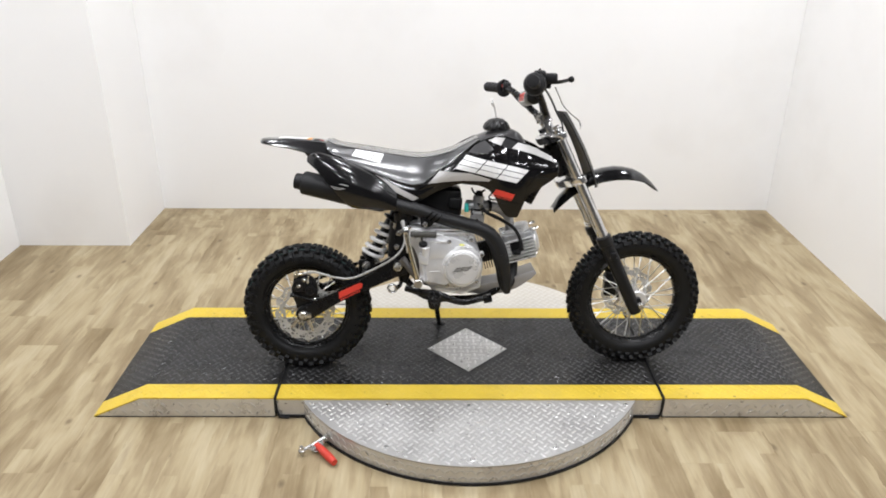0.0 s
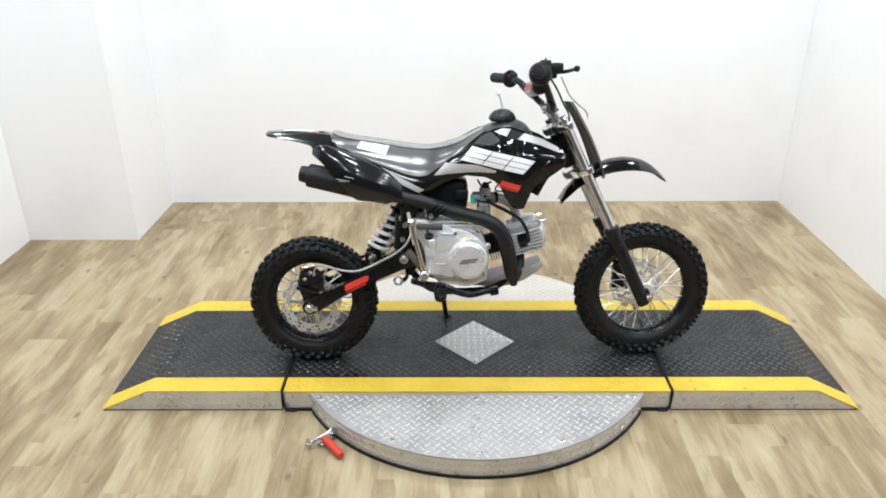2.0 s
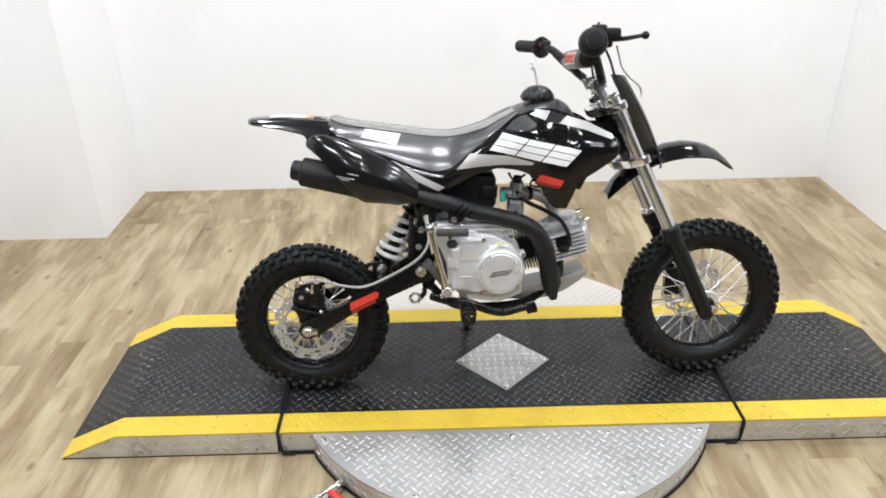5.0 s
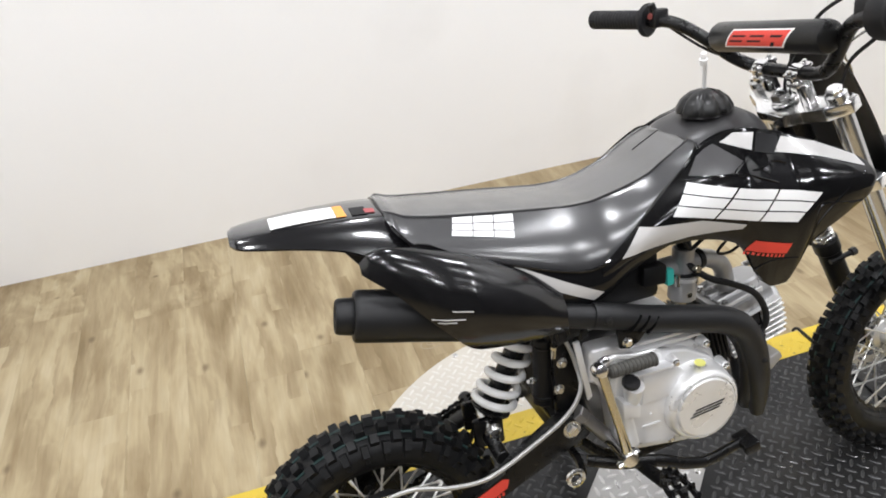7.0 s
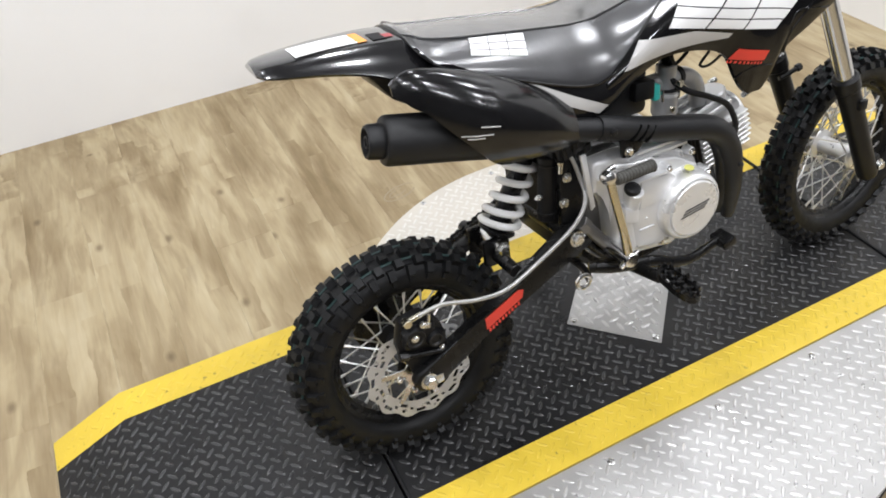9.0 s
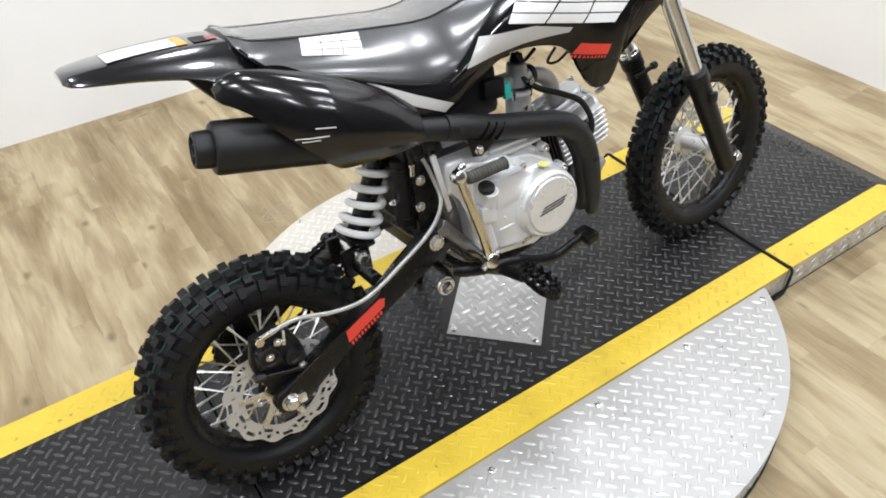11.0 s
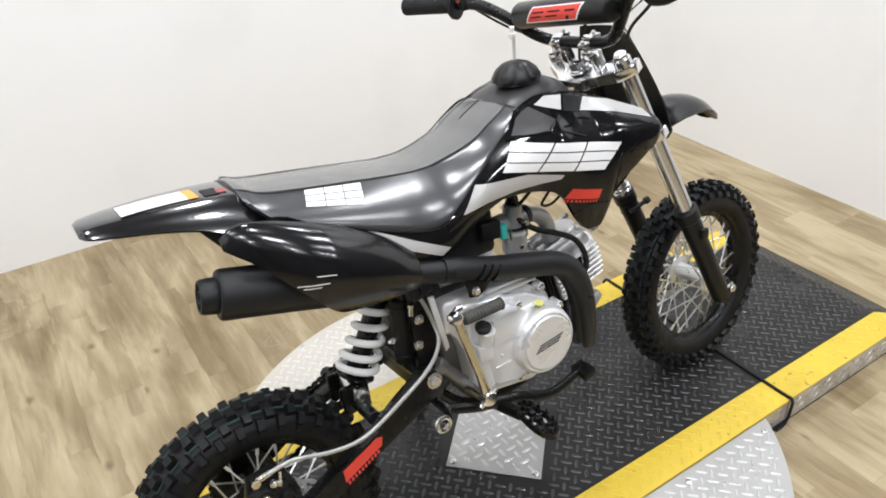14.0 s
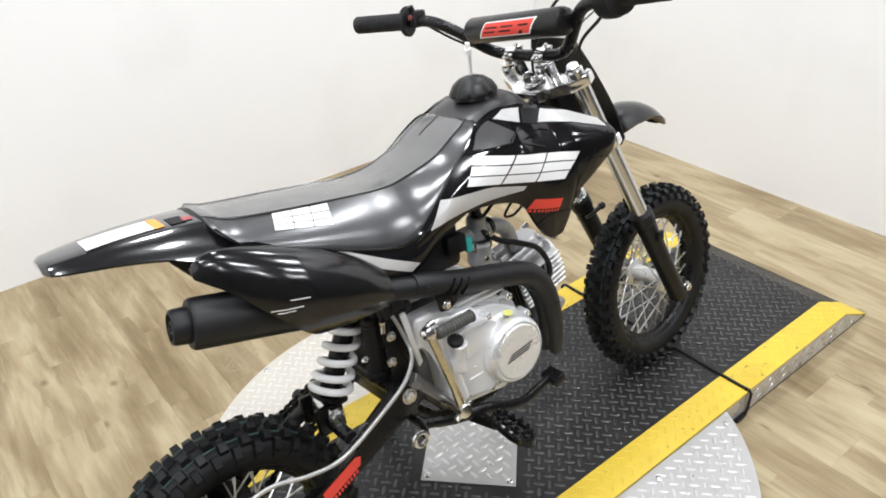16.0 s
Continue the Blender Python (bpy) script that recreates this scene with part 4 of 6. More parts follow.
# rear brake
cal = part("brake_caliper", prism(bmesh.new(), [(-0.030, 0.346), (-0.042, 0.300), (-0.038, 0.272), (-0.020, 0.240), (-0.014, 0.202), (0.012, 0.199), (0.022, 0.240), (0.040, 0.268), (0.044, 0.306), (0.030, 0.338), (0.008, 0.350)], -0.106, -0.084, 0.005, 2), SATIN, bike, "black rear brake caliper")
bm = box(bmesh.new(), (-0.034, -0.119, 0.296), (0.026, -0.104, 0.332), 0.006)
box(bm, (0.018, -0.114, 0.276), (0.044, -0.100, 0.304), 0.004)
part("body", bm, SATIN, cal)
for x, z, r in ((-0.014, 0.318, 0.0195), (0.020, 0.300, 0.0150)):
    part("piston_housing", lathe(bmesh.new(), [(-0.100, r), (-0.120, r), (-0.126, r - 0.003), (-0.126, r - 0.006), (-0.123, r - 0.008), (-0.123, 0.0005)], (x, 0, z), (0, 1, 0), 24), SATIN, cal)
part("guide_pin", rod(rod(bmesh.new(), (-0.040, -0.112, 0.284), (0.040, -0.112, 0.262), 0.0048, seg=12), (-0.044, -0.112, 0.285), (-0.028, -0.112, 0.281), 0.0075, seg=6), FRAME, cal)
part("bleed_nipple", rod(rod(bmesh.new(), (0.014, -0.116, 0.328), (0.018, -0.118, 0.352), 0.0030, seg=8), (0.0135, -0.116, 0.326), (0.015, -0.1165, 0.334), 0.0050, seg=6), STEEL, cal, "small steel bleed nipple")
for x, z in ((0.034, 0.268), (-0.014, 0.318), (0.004, 0.338)):
    part("caliper_bolt", bolt_head(bmesh.new(), (x, -0.110 if z < 0.28 else -0.1225, z), 0.005, 0.005), STEEL, cal)
part("banjo_fitting", rod(rod(bmesh.new(), (-0.022, -0.126, 0.352), (-0.022, -0.112, 0.352), 0.008, seg=6), (-0.020, -0.119, 0.354), (0.006, -0.119, 0.358), 0.0048), BRASSY, cal, "brass coloured hose fitting")
part("brake_hose", tube(bmesh.new(), [(-0.015, -0.120, 0.349), (0.030, -0.125, 0.356), (0.090, -0.130, 0.341), (0.149, -0.130, 0.338), (0.223, -0.130, 0.370), (0.285, -0.130, 0.407), (0.313, -0.124, 0.442), (0.316, -0.106, 0.475), (0.306, -0.096, 0.515), (0.290, -0.080, 0.545)], 0.0036, 10, 6), HOSE, bike, "braided steel brake hose")

cal.location = (-0.011, 0, -0.008)

# rear shock
A, B = Vector((0.188, -0.013, 0.358)), Vector((0.300, -0.013, 0.556))
u = (B - A).normalized()
sh = part("shock_absorber", rod(rod(bmesh.new(), A + u * 0.012, A + u * 0.205, 0.0175, seg=20), A + u * 0.03, A + u * 0.060, 0.019, seg=24), FRAME, bike, "rear shock absorber with a white coil spring")
bm = bmesh.new()
side, over = Vector((0, 1, 0)), u.cross(Vector((0, 1, 0)))
turn_s, turn_r = (0.030, 0.050, 0.076, 0.104, 0.132, 0.160), (0.0330, 0.0330, 0.0290, 0.0270, 0.0255, 0.0250)
tube(bm, [A + u * float(np.interp(k / 20, range(6), turn_s)) + float(np.interp(k / 20, range(6), turn_r)) * (math.cos(2 * math.pi * k / 20) * side + math.sin(2 * math.pi * k / 20) * over) for k in range(101)], 0.0066, 10, 1)
part("spring", bm, SPRING, sh, "white coil spring")
part("spring_seat", lathe(bmesh.new(), [(0, 0.030), (0.004, 0.034), (0.007, 0.034), (0.010, 0.020)], A + u * 0.018, u, 28), FRAME, sh)
part("spring_seat", lathe(bmesh.new(), [(0, 0.018), (0.004, 0.030), (0.009, 0.030), (0.012, 0.018)], A + u * 0.168, u, 28), FRAME, sh)
bm = rod(bmesh.new(), (A.x, A.y - 0.036, A.z), (A.x, 0.036, A.z), 0.011)
bolt_head(bm, (A.x, A.y - 0.036, A.z), 0.0105, 0.009)
part("lower_bolt", bm, STEEL, sh)
bm = rod(bmesh.new(), (0.2745, -0.060, 0.392), (0.2835, -0.062, 0.512), 0.0165, seg=24)
for f in (0.10, 0.86):
    p, q = Vector((0.2745, -0.060, 0.392)), Vector((0.2835, -0.062, 0.512))
    rod(bm, p.lerp(q, f), p.lerp(q, f + 0.05), 0.0178, seg=24)
part("reservoir", bm, SATIN, sh, "black shock reservoir")
part("reservoir_fitting", rod(rod(bmesh.new(), (0.254, -0.072, 0.446), (0.246, -0.078, 0.450), 0.0032, seg=8), (0.262, -0.066, 0.442), (0.254, -0.072, 0.446), 0.0055, seg=6), STEEL, sh, "small bright valve fitting")

# chain, sprocket and chain guide on the far side
bm = bmesh.new()
RS, FS, yc = 0.058, 0.024, 0.074
F0 = Vector((0.345, yc, 0.385))
pts = []
for k in range(30):
    t = k / 30
    pts.append((F0 + Vector((0, 0, FS))).lerp(Vector((RW.x, yc, RW.z + RS)), t))
for k in range(14):
    a = math.pi / 2 + math.pi * k / 14
    pts.append(Vector((RW.x + RS * math.cos(a), yc, RW.z + RS * math.sin(a))))
for k in range(30):
    t = k / 30
    pts.append(Vector((RW.x, yc, RW.z - RS)).lerp(F0 - Vector((0, 0, FS)), t))
for i, p in enumerate(pts):
    q = pts[(i + 1) % len(pts)]
    d = q - p
    m = Matrix.Translation(p) @ pose(0, 0, 0, 0, -math.degrees(math.atan2(d.z, d.x)), 0)
    w, L = (0.0068 if i % 2 else 0.0045), d.length
    link = [(-0.0050, 0.0026), (-0.0024, 0.0050), (0.0024, 0.0050), (L / 2, 0.0030), (L - 0.0024, 0.0050), (L + 0.0024, 0.0050), (L + 0.0050, 0.0026)]
    link += [(x, -z) for x, z in link[::-1]]
    for y in (-w, w):
        prism(bm, link, y - 0.0008, y + 0.0008, m=m)
    rod(bm, m @ Vector((0, -0.0085, 0)), m @ Vector((0, 0.0085, 0)), 0.0022, seg=8)
part("chain", bm, FRAME, bike, "black drive chain")
bm = lathe(bmesh.new(), [(-0.002, 0.030), (-0.002, RS + 0.002), (0.002, RS + 0.002), (0.002, 0.030)], (RW.x, yc, RW.z), (0, 1, 0), 40)
part("sprocket", bm, FRAME, bike, "black rear sprocket")
part("chain_guide", prism(bmesh.new(), [(0.140, 0.300), (0.150, 0.312), (0.226, 0.338), (0.232, 0.326), (0.160, 0.296)], 0.062, 0.086, 0.003), SATIN, bike)

# ---- fork, wheel axle and steering ----
FT, FB = Vector((0.783, 0, 0.826)), Vector((1.077, 0, 0.214))
fu = (FB - FT).normalized()
Lf = (FB - FT).length
for s in (-1, 1):
    o = Vector((0, s * 0.088, 0))
    leg = part("fork_leg", lathe(bmesh.new(), [(0, 0.021), (0.004, 0.0255), (0.030, 0.0255), (0.034, 0.0225), (0.040, 0.0225), (0.20, 0.0215), (Lf - 0.40, 0.0215), (Lf - 0.395, 0.021), (Lf - 0.390, 0.018)], FT + fu * 0.400 + o, fu, 28), SATIN, bike, "front fork leg with a bare tube and a black lower")
    part("stanchion", lathe(bmesh.new(), [(0.018, 0.013), (0.021, 0.0165), (0.205, 0.0165), (0.206, 0.0175), (0.41, 0.0175)], FT + o, fu, 28), FORK, leg, "brushed aluminium fork tube")
    part("fork_cap", lathe(bmesh.new(), [(0, 0.010), (0.004, 0.0135), (0.010, 0.0135)], FT + o + fu * 0.009, fu, 6), CHROME, leg)
    lug = FT + fu * (Lf - 0.012) + o
    part("axle_lug", prism(bmesh.new(), [(lug.x - 0.018, lug.z + 0.020), (lug.x - 0.016, lug.z - 0.012), (lug.x + 0.010, lug.z - 0.010), (lug.x + 0.028, lug.z + 0.012), (lug.x + 0.018, lug.z + 0.034)], s * 0.088 - 0.014, s * 0.088 + 0.014, 0.005), SATIN, leg)
    box(bmb := bmesh.new(), (-0.008, s * 0.088 + (0.02 if s > 0 else -0.03), -0.01), (0.012, s * 0.088 + (0.03 if s > 0 else -0.02), 0.012), 0.003, Matrix.Translation(FT + fu * 0.47))
    part("hose_lug", bmb, SATIN, leg)
    if s > 0:
        part("wiper_ring", lathe(bmesh.new(), [(-0.016, 0.0185), (-0.014, 0.0215), (-0.009, 0.0215), (-0.008, 0.0200), (-0.006, 0.0215), (0.0, 0.0215), (0.001, 0.0185)], FT + fu * 0.400 + o, fu, 28), STEEL, leg, "bright ribbed wiper ring")
        part("hose_clamp", rod(rod(bmesh.new(), FT + fu * 0.452 + o + Vector((-0.020, -0.020, 0)), FT + fu * 0.452 + o + Vector((0.034, -0.020, 0.010)), 0.0055, seg=10), FT + fu * 0.452 + o + Vector((0.028, -0.020, 0.009)), FT + fu * 0.452 + o + Vector((0.040, -0.020, 0.012)), 0.0085, seg=6), SATIN, leg)
bm = rod(bmesh.new(), (FW.x, -0.106, FW.z), (FW.x, 0.106, FW.z), 0.0065, seg=14)
bolt_head(bm, (FW.x, -0.1025, FW.z), 0.010, 0.010)
part("front_axle", bm, STEEL, bike)
# front caliper on the far leg
part("front_caliper", box(bmesh.new(), (1.005, 0.052, 0.215), (1.050, 0.082, 0.300), 0.008), SATIN, bike, "black front brake caliper")


def clamp_mesh(at, y_half, deep):
    c = FT + fu * at
    bm = bmesh.new()
    P = [(-deep - 0.022, -0.030), (-deep - 0.022, 0.030), (-deep, 0.050), (-0.028, y_half), (0.002, y_half + 0.024), (0.022, y_half + 0.020), (0.024, y_half - 0.012), (0.006, 0.052), (-0.012, 0.034), (-0.012, -0.034), (0.006, -0.052), (0.024, -y_half + 0.012), (0.022, -y_half - 0.020), (0.002, -y_half - 0.024), (-0.028, -y_half), (-deep, -0.050)]
    tilt = math.degrees(math.atan2(fu.x, -fu.z))
    prism(bm, P, -0.011, 0.011, 0.003, 2, "xy", Matrix.Translation(c) @ pose(0, 0, 0, 0, -tilt, 0))
    return bm


top = part("upper_clamp", clamp_mesh(0.045, 0.088, 0.040), CHROME, bike, "polished upper fork clamp")
bm = lathe(bmesh.new(), [(0, 0.017), (0.012, 0.017), (0.014, 0.013)], FT + Vector((-0.014, 0, -0.034)), -fu, 6)
lathe(bm, [(0.0, 0.021), (0.004, 0.022), (0.006, 0.018)], FT + Vector((-0.011, 0, -0.040)), -fu, 28)
part("stem_nut", bm, CHROME, top)
low = part("lower_clamp", clamp_mesh(0.200, 0.088, 0.040), CHROME, bike, "polished lower fork clamp")
for s in (-1, 1):
    bm = bmesh.new()
    tilt = 25.7
    rise = Matrix.Translation((0.784, s * 0.040 - 0.006, 0.788)) @ pose(0, 0, 0, 0, -tilt, 0)
    box(bm, (-0.011, -0.009, -0.006), (0.011, 0.009, 0.042), 0.004, rise)
    box(bm, (-0.021, -0.012, 0.040), (0.021, 0.012, 0.049), 0.003, rise)
    lathe(bm, [(-0.012, 0.012), (-0.012, 0.0165), (0.012, 0.0165), (0.012, 0.012)], rise @ Vector((0, 0, 0.054)), (0, 1, 0), 24)
    box(bm, (-0.021, -0.012, 0.059), (0.021, 0.012, 0.066), 0.003, rise)
    part("bar_riser", bm, CHROME, top, "polished handlebar clamp")
    for dx in (-0.013, 0.013):
        part("riser_bolt", rod(bmesh.new(), rise @ Vector((dx * 1.2, 0, 0.038)), rise @ Vector((dx * 1.2, 0, 0.071)), 0.0038, seg=8), STEEL, top)

# handlebar
BAR = [(0.610, 0.330, 0.924), (0.640, 0.262, 0.924), (0.660, 0.205, 0.922), (0.678, 0.165, 0.916), (0.705, 0.128, 0.892), (0.738, 0.090, 0.856), (0.756, 0.062, 0.841), (0.760, 0.030, 0.838), (0.760, -0.050, 0.839), (0.760, -0.090, 0.844), (0.751, -0.120, 0.861), (0.730, -0.160, 0.902), (0.713, -0.192, 0.929), (0.702, -0.232, 0.942), (0.690, -0.300, 0.951), (0.673, -0.388, 0.960)]
hb = part("handlebar", tube(bmesh.new(), BAR, 0.011, 14, 5), FRAME, bike, "black steel handlebar with a padded crossbar")


def grip(p0, p1, flip):
    p0, p1 = Vector(p0), Vector(p1)
    L = (p1 - p0).length
    prof = [(0, 0.012), (0.001, 0.0165), (0.005, 0.0175)]
    n = 16
    for k in range(n):
        z = 0.008 + (L - 0.022) * k / n
        w = (L - 0.022) / n
        prof += [(z, 0.0162), (z + w * 0.25, 0.0172), (z + w * 0.75, 0.0172), (z + w * 0.95, 0.0162)]
    prof += [(L - 0.012, 0.017), (L - 0.008, 0.029), (L - 0.003, 0.030), (L, 0.026), (L, 0.013)]
    return lathe(bmesh.new(), prof, p0, p1 - p0, 28)


part("left_grip", grip((0.608, 0.334, 0.924), (0.658, 0.215, 0.922), 1), RUBBER, hb, "black rubber grip")
part("left_kill_switch", rod(box(bmesh.new(), (-0.014, -0.012, -0.014), (0.014, 0.012, 0.018), 0.004, Matrix.Translation((0.664, 0.196, 0.924))), (0.655, 0.196, 0.940), (0.650, 0.196, 0.952), 0.006), SATIN, hb)
part("stop_button", rod(bmesh.new(), (0.654, 0.200, 0.930), (0.647, 0.197, 0.931), 0.0055, seg=14), DARK_RED, hb, "dark red stop button")
rg = part("right_grip", grip((0.654, -0.396, 0.956), (0.676, -0.285, 0.945), 1), RUBBER, hb, "black rubber throttle grip")
bm = lathe(bmesh.new(), [(0, 0.020), (0.003, 0.029), (0.012, 0.033), (0.030, 0.033), (0.038, 0.026), (0.040, 0.014)], (0.675, -0.290, 0.9455), (0.010, 0.07, -0.006), 28)
box(bm, (-0.016, -0.016, -0.010), (0.016, 0.016, 0.030), 0.006, Matrix.Translation((0.692, -0.262, 0.952)))
th = part("throttle_housing", bm, SATIN, hb, "black plastic throttle housing")
bm = box(bmesh.new(), (-0.018, -0.020, -0.014), (0.030, 0.020, 0.016), 0.006, Matrix.Translation((0.700, -0.222, 0.944)))
box(bm, (-0.014, -0.028, -0.006), (0.024, 0.028, 0.024), 0.006, Matrix.Translation((0.722, -0.226, 0.950)))
bm_l = tube(bmesh.new(), [(0.730, -0.215, 0.948), (0.752, -0.255, 0.950), (0.758, -0.315, 0.955), (0.756, -0.395, 0.960)], [0.009, 0.0075, 0.0065, 0.0055], 10, 5, flat=0.75)
lathe(bm_l, [(-0.008, 0.002), (-0.0055, 0.0065), (0, 0.0085), (0.0055, 0.0065), (0.008, 0.002)], (0.756, -0.402, 0.960), (0, -1, 0), 14)
lev = part("brake_master", bm, SATIN, hb, "black brake lever clamp")
part("brake_lever", bm_l, SATIN, lev, "black brake lever with a ball end")
for ob in (rg, th, lev):
    ob.location = (0.017, 0, 0.005)
# left lever stub is a plain perch, pad over the crossbar
pad = part("crossbar_pad", lathe(bmesh.new(), [(0, 0.016), (0.004, 0.0225), (0.010, 0.0245), (0.246, 0.0245), (0.252, 0.0225), (0.256, 0.016)], (0.714, 0.094, 0.892), (-0.004, -0.256, 0.019), 32), PAD, hb, "black padded crossbar cover")
bm = bmesh.new()
pa, pb = Vector((0.714, 0.094, 0.892)), Vector((0.710, -0.162, 0.911))
pu = (pb - pa).normalized()
px = Vector((-1, 0, 0))
px = (px - pu * px.dot(pu)).normalized()
pz = px.cross(pu)
pz = pz if pz.z > 0 else -pz
def pad_quads(bm, quads, r):
    for a0, a1, b0, b1 in quads:
        n, k = 6, 4
        G = []
        for i in range(n + 1):
            row = []
            for j in range(k + 1):
                al, b = a0 + (a1 - a0) * i / n, b0 + (b1 - b0) * j / k
                an = radians(-28 + 62 * b)
                row.append(bm.verts.new(pa + pu * (0.052 + 0.130 * (al + 0.16 * b)) + r * (math.cos(an) * px + math.sin(an) * pz)))
            G.append(row)
        for i in range(n):
            for j in range(k):
                bm.faces.new((G[i][j], G[i + 1][j], G[i + 1][j + 1], G[i][j + 1]))
    return bm
part("white_outline", pad_quads(bmesh.new(), [(-0.03, 1.03, -0.05, 1.05)], 0.0249), WHITE, pad, "white outline of the mark")
part("red_mark", pad_quads(bmesh.new(), [(0.0, 1.0, 0.05, 0.95)], 0.0253), RED, pad, "red block mark")
part("dark_slits", pad_quads(bmesh.new(), [(0.05, 0.30, 0.58, 0.68), (0.04, 0.28, 0.30, 0.40), (0.38, 0.63, 0.58, 0.68), (0.37, 0.61, 0.30, 0.40), (0.74, 0.93, 0.56, 0.68), (0.80, 0.86, 0.05, 0.3)], 0.0256), DARK, pad)
# cables
part("brake_cable", tube(bmesh.new(), [(0.765, -0.205, 0.937), (0.786, -0.150, 0.911), (0.810, -0.090, 0.881), (0.842, -0.050, 0.853), (0.872, -0.032, 0.830), (0.880, -0.030, 0.810), (0.877, -0.030, 0.802)], 0.0022, 8, 6), STEEL, bike, "thin brake hose")
part("throttle_cable", tube(bmesh.new(), [(0.701, -0.262, 0.976), (0.714, -0.235, 0.990), (0.717, -0.190, 0.972), (0.718, -0.130, 0.940), (0.735, -0.080, 0.898), (0.749, -0.040, 0.862), (0.765, -0.010, 0.822), (0.776, 0.0, 0.772)], 0.0028, 8, 6), RUBBER, hb, "black throttle cable")
part("front_cable", tube(bmesh.new(), [(0.730, -0.235, 0.934), (0.755, -0.190, 0.904), (0.785, -0.120, 0.862), (0.815, -0.070, 0.810), (0.808, -0.02, 0.745)], 0.003, 8, 6), RUBBER, hb, "black throttle cable")
part("kill_switch_wire", tube(bmesh.new(), [(0.672, 0.190, 0.915), (0.712, 0.120, 0.868), (0.760, 0.04, 0.835), (0.775, 0.02, 0.78)], 0.0025, 8, 6), RUBBER, hb)

# front number plate
def plate_rings():
    rings = []
    for k in range(13):
        t = k / 12
        z = 0.856 - 0.236 * t
        xc = 0.832 + 0.112 * t + 0.010 * math.sin(math.pi * t)
        hw = (0.062 + 0.026 * min(1, 1.4 * t)) * (1 if 0 < k < 12 else 0.82)
        off = -0.012 * (1 - t)
        out, inn = [], []
        for j in range(13):
            v = -1 + 2 * j / 12
            x = xc - 0.018 * abs(v) ** 2.2
            out.append((x + 0.004, off + v * hw, z))
            inn.append((x, off + v * hw, z))
        rings.append(out + inn[::-1])
    return rings
part("number_plate", loft(bmesh.new(), plate_rings()), SATIN, bike, "plain black front number plate")

# front fender
def fender_rings(path, width, drop, thick=0.004):
    rings = []
    for (x, z), w, d in zip(path, width, drop):
        o, i = [], []
        for j in range(13):
            v = -1 + 2 * j / 12
            o.append((x, v * w, z - d * abs(v) ** 2.4))
            i.append((x, v * w * 0.96, z - d * abs(v) ** 2.4 - thick))
        rings.append(o + i[::-1])
    return rings
PTH = [(0.803, 0.546), (0.822, 0.577), (0.852, 0.612), (0.885, 0.640), (0.920, 0.660), (0.960, 0.674), (1.000, 0.680), (1.035, 0.678), (1.066, 0.671), (1.094, 0.657), (1.122, 0.633), (1.142, 0.612), (1.150, 0.602)]
WID = [0.040, 0.052, 0.056, 0.058, 0.060, 0.062, 0.062, 0.060, 0.056, 0.049, 0.038, 0.024, 0.008]
DRP = [0.012, 0.020, 0.026, 0.030, 0.032, 0.034, 0.034, 0.032, 0.028, 0.022, 0.014, 0.008, 0.002]
part("front_fender", loft(bmesh.new(), fender_rings(PTH, WID, DRP)), GLOSS, bike, "glossy black front fender")

# ---- engine ----
CORE = [(0.334, 0.498), (0.325, 0.402), (0.350, 0.328), (0.408, 0.291), (0.500, 0.276), (0.562, 0.300), (0.566, 0.392), (0.548, 0.444), (0.502, 0.474), (0.415, 0.496)]
CASE = [(0.334, 0.503), (0.327, 0.446), (0.354, 0.436), (0.366, 0.404), (0.366, 0.330), (0.408, 0.293), (0.500, 0.278), (0.560, 0.302), (0.565, 0.392), (0.548, 0.444), (0.502, 0.477), (0.415, 0.501)]
# engine core: darkened in colour for the shade beside the crankcase half
eng = part("engine", prism(bmesh.new(), CORE, -0.090, 0.110, 0.012, 3), DULL, bike, "silver single-cylinder engine with a round clutch cover")
part("crankcase_half", prism(bmesh.new(), CASE, -0.124, -0.089, 0.007, 3), CAST, eng, "cast silver crankcase half")
COV = [(0.366, 0.478), (0.362, 0.420), (0.364, 0.340), (0.395, 0.314), (0.480, 0.304), (0.540, 0.328), (0.556, 0.392), (0.536, 0.442), (0.490, 0.470), (0.430, 0.482)]
part("side_cover", prism(bmesh.new(), COV, -0.142, -0.123, 0.006, 3), CAST, eng, "cast silver side cover")
FIELD = [(0.374, 0.468), (0.452, 0.463), (0.474, 0.445), (0.476, 0.335), (0.442, 0.322), (0.388, 0.334), (0.376, 0.350)]
part("raised_field", prism(bmesh.new(), FIELD, -0.160, -0.141, 0.004, 2), CAST, eng)
part("upper_field", prism(bmesh.new(), [(0.398, 0.461), (0.455, 0.457), (0.462, 0.412), (0.394, 0.409), (0.400, 0.430)], -0.1625, -0.1590, 0.0012, 2), CAST, eng)
CC = (0.4985, 0.0195, 0.3810)
bm = lathe(bmesh.new(), [(0.110, 0.0665), (0.160, 0.0660), (0.182, 0.0640), (0.192, 0.0610), (0.197, 0.0575), (0.1985, 0.0540), (0.1960, 0.0528), (0.1960, 0.0515), (0.1995, 0.0508), (0.2010, 0.0490), (0.2012, 0.0005)], CC, (0, -1, 0), 64)
part("clutch_cover", bm, BRIGHT, eng, "round machined clutch cover")
bm = bmesh.new()
for a0, a1, b0, b1 in [(0.34 * k, 0.34 * k + 0.30, lo, lo + 0.16) for k in range(3) for lo in (0.0, 0.42, 0.84)]:
    P = [(CC[0] - 0.031 + 0.052 * a + 0.011 * b, CC[2] - 0.010 + 0.006 * a + 0.013 * b) for a, b in ((a0, b0), (a1, b0), (a1, b1), (a0, b1))]
    prism(bm, P, -0.1827, -0.1815)
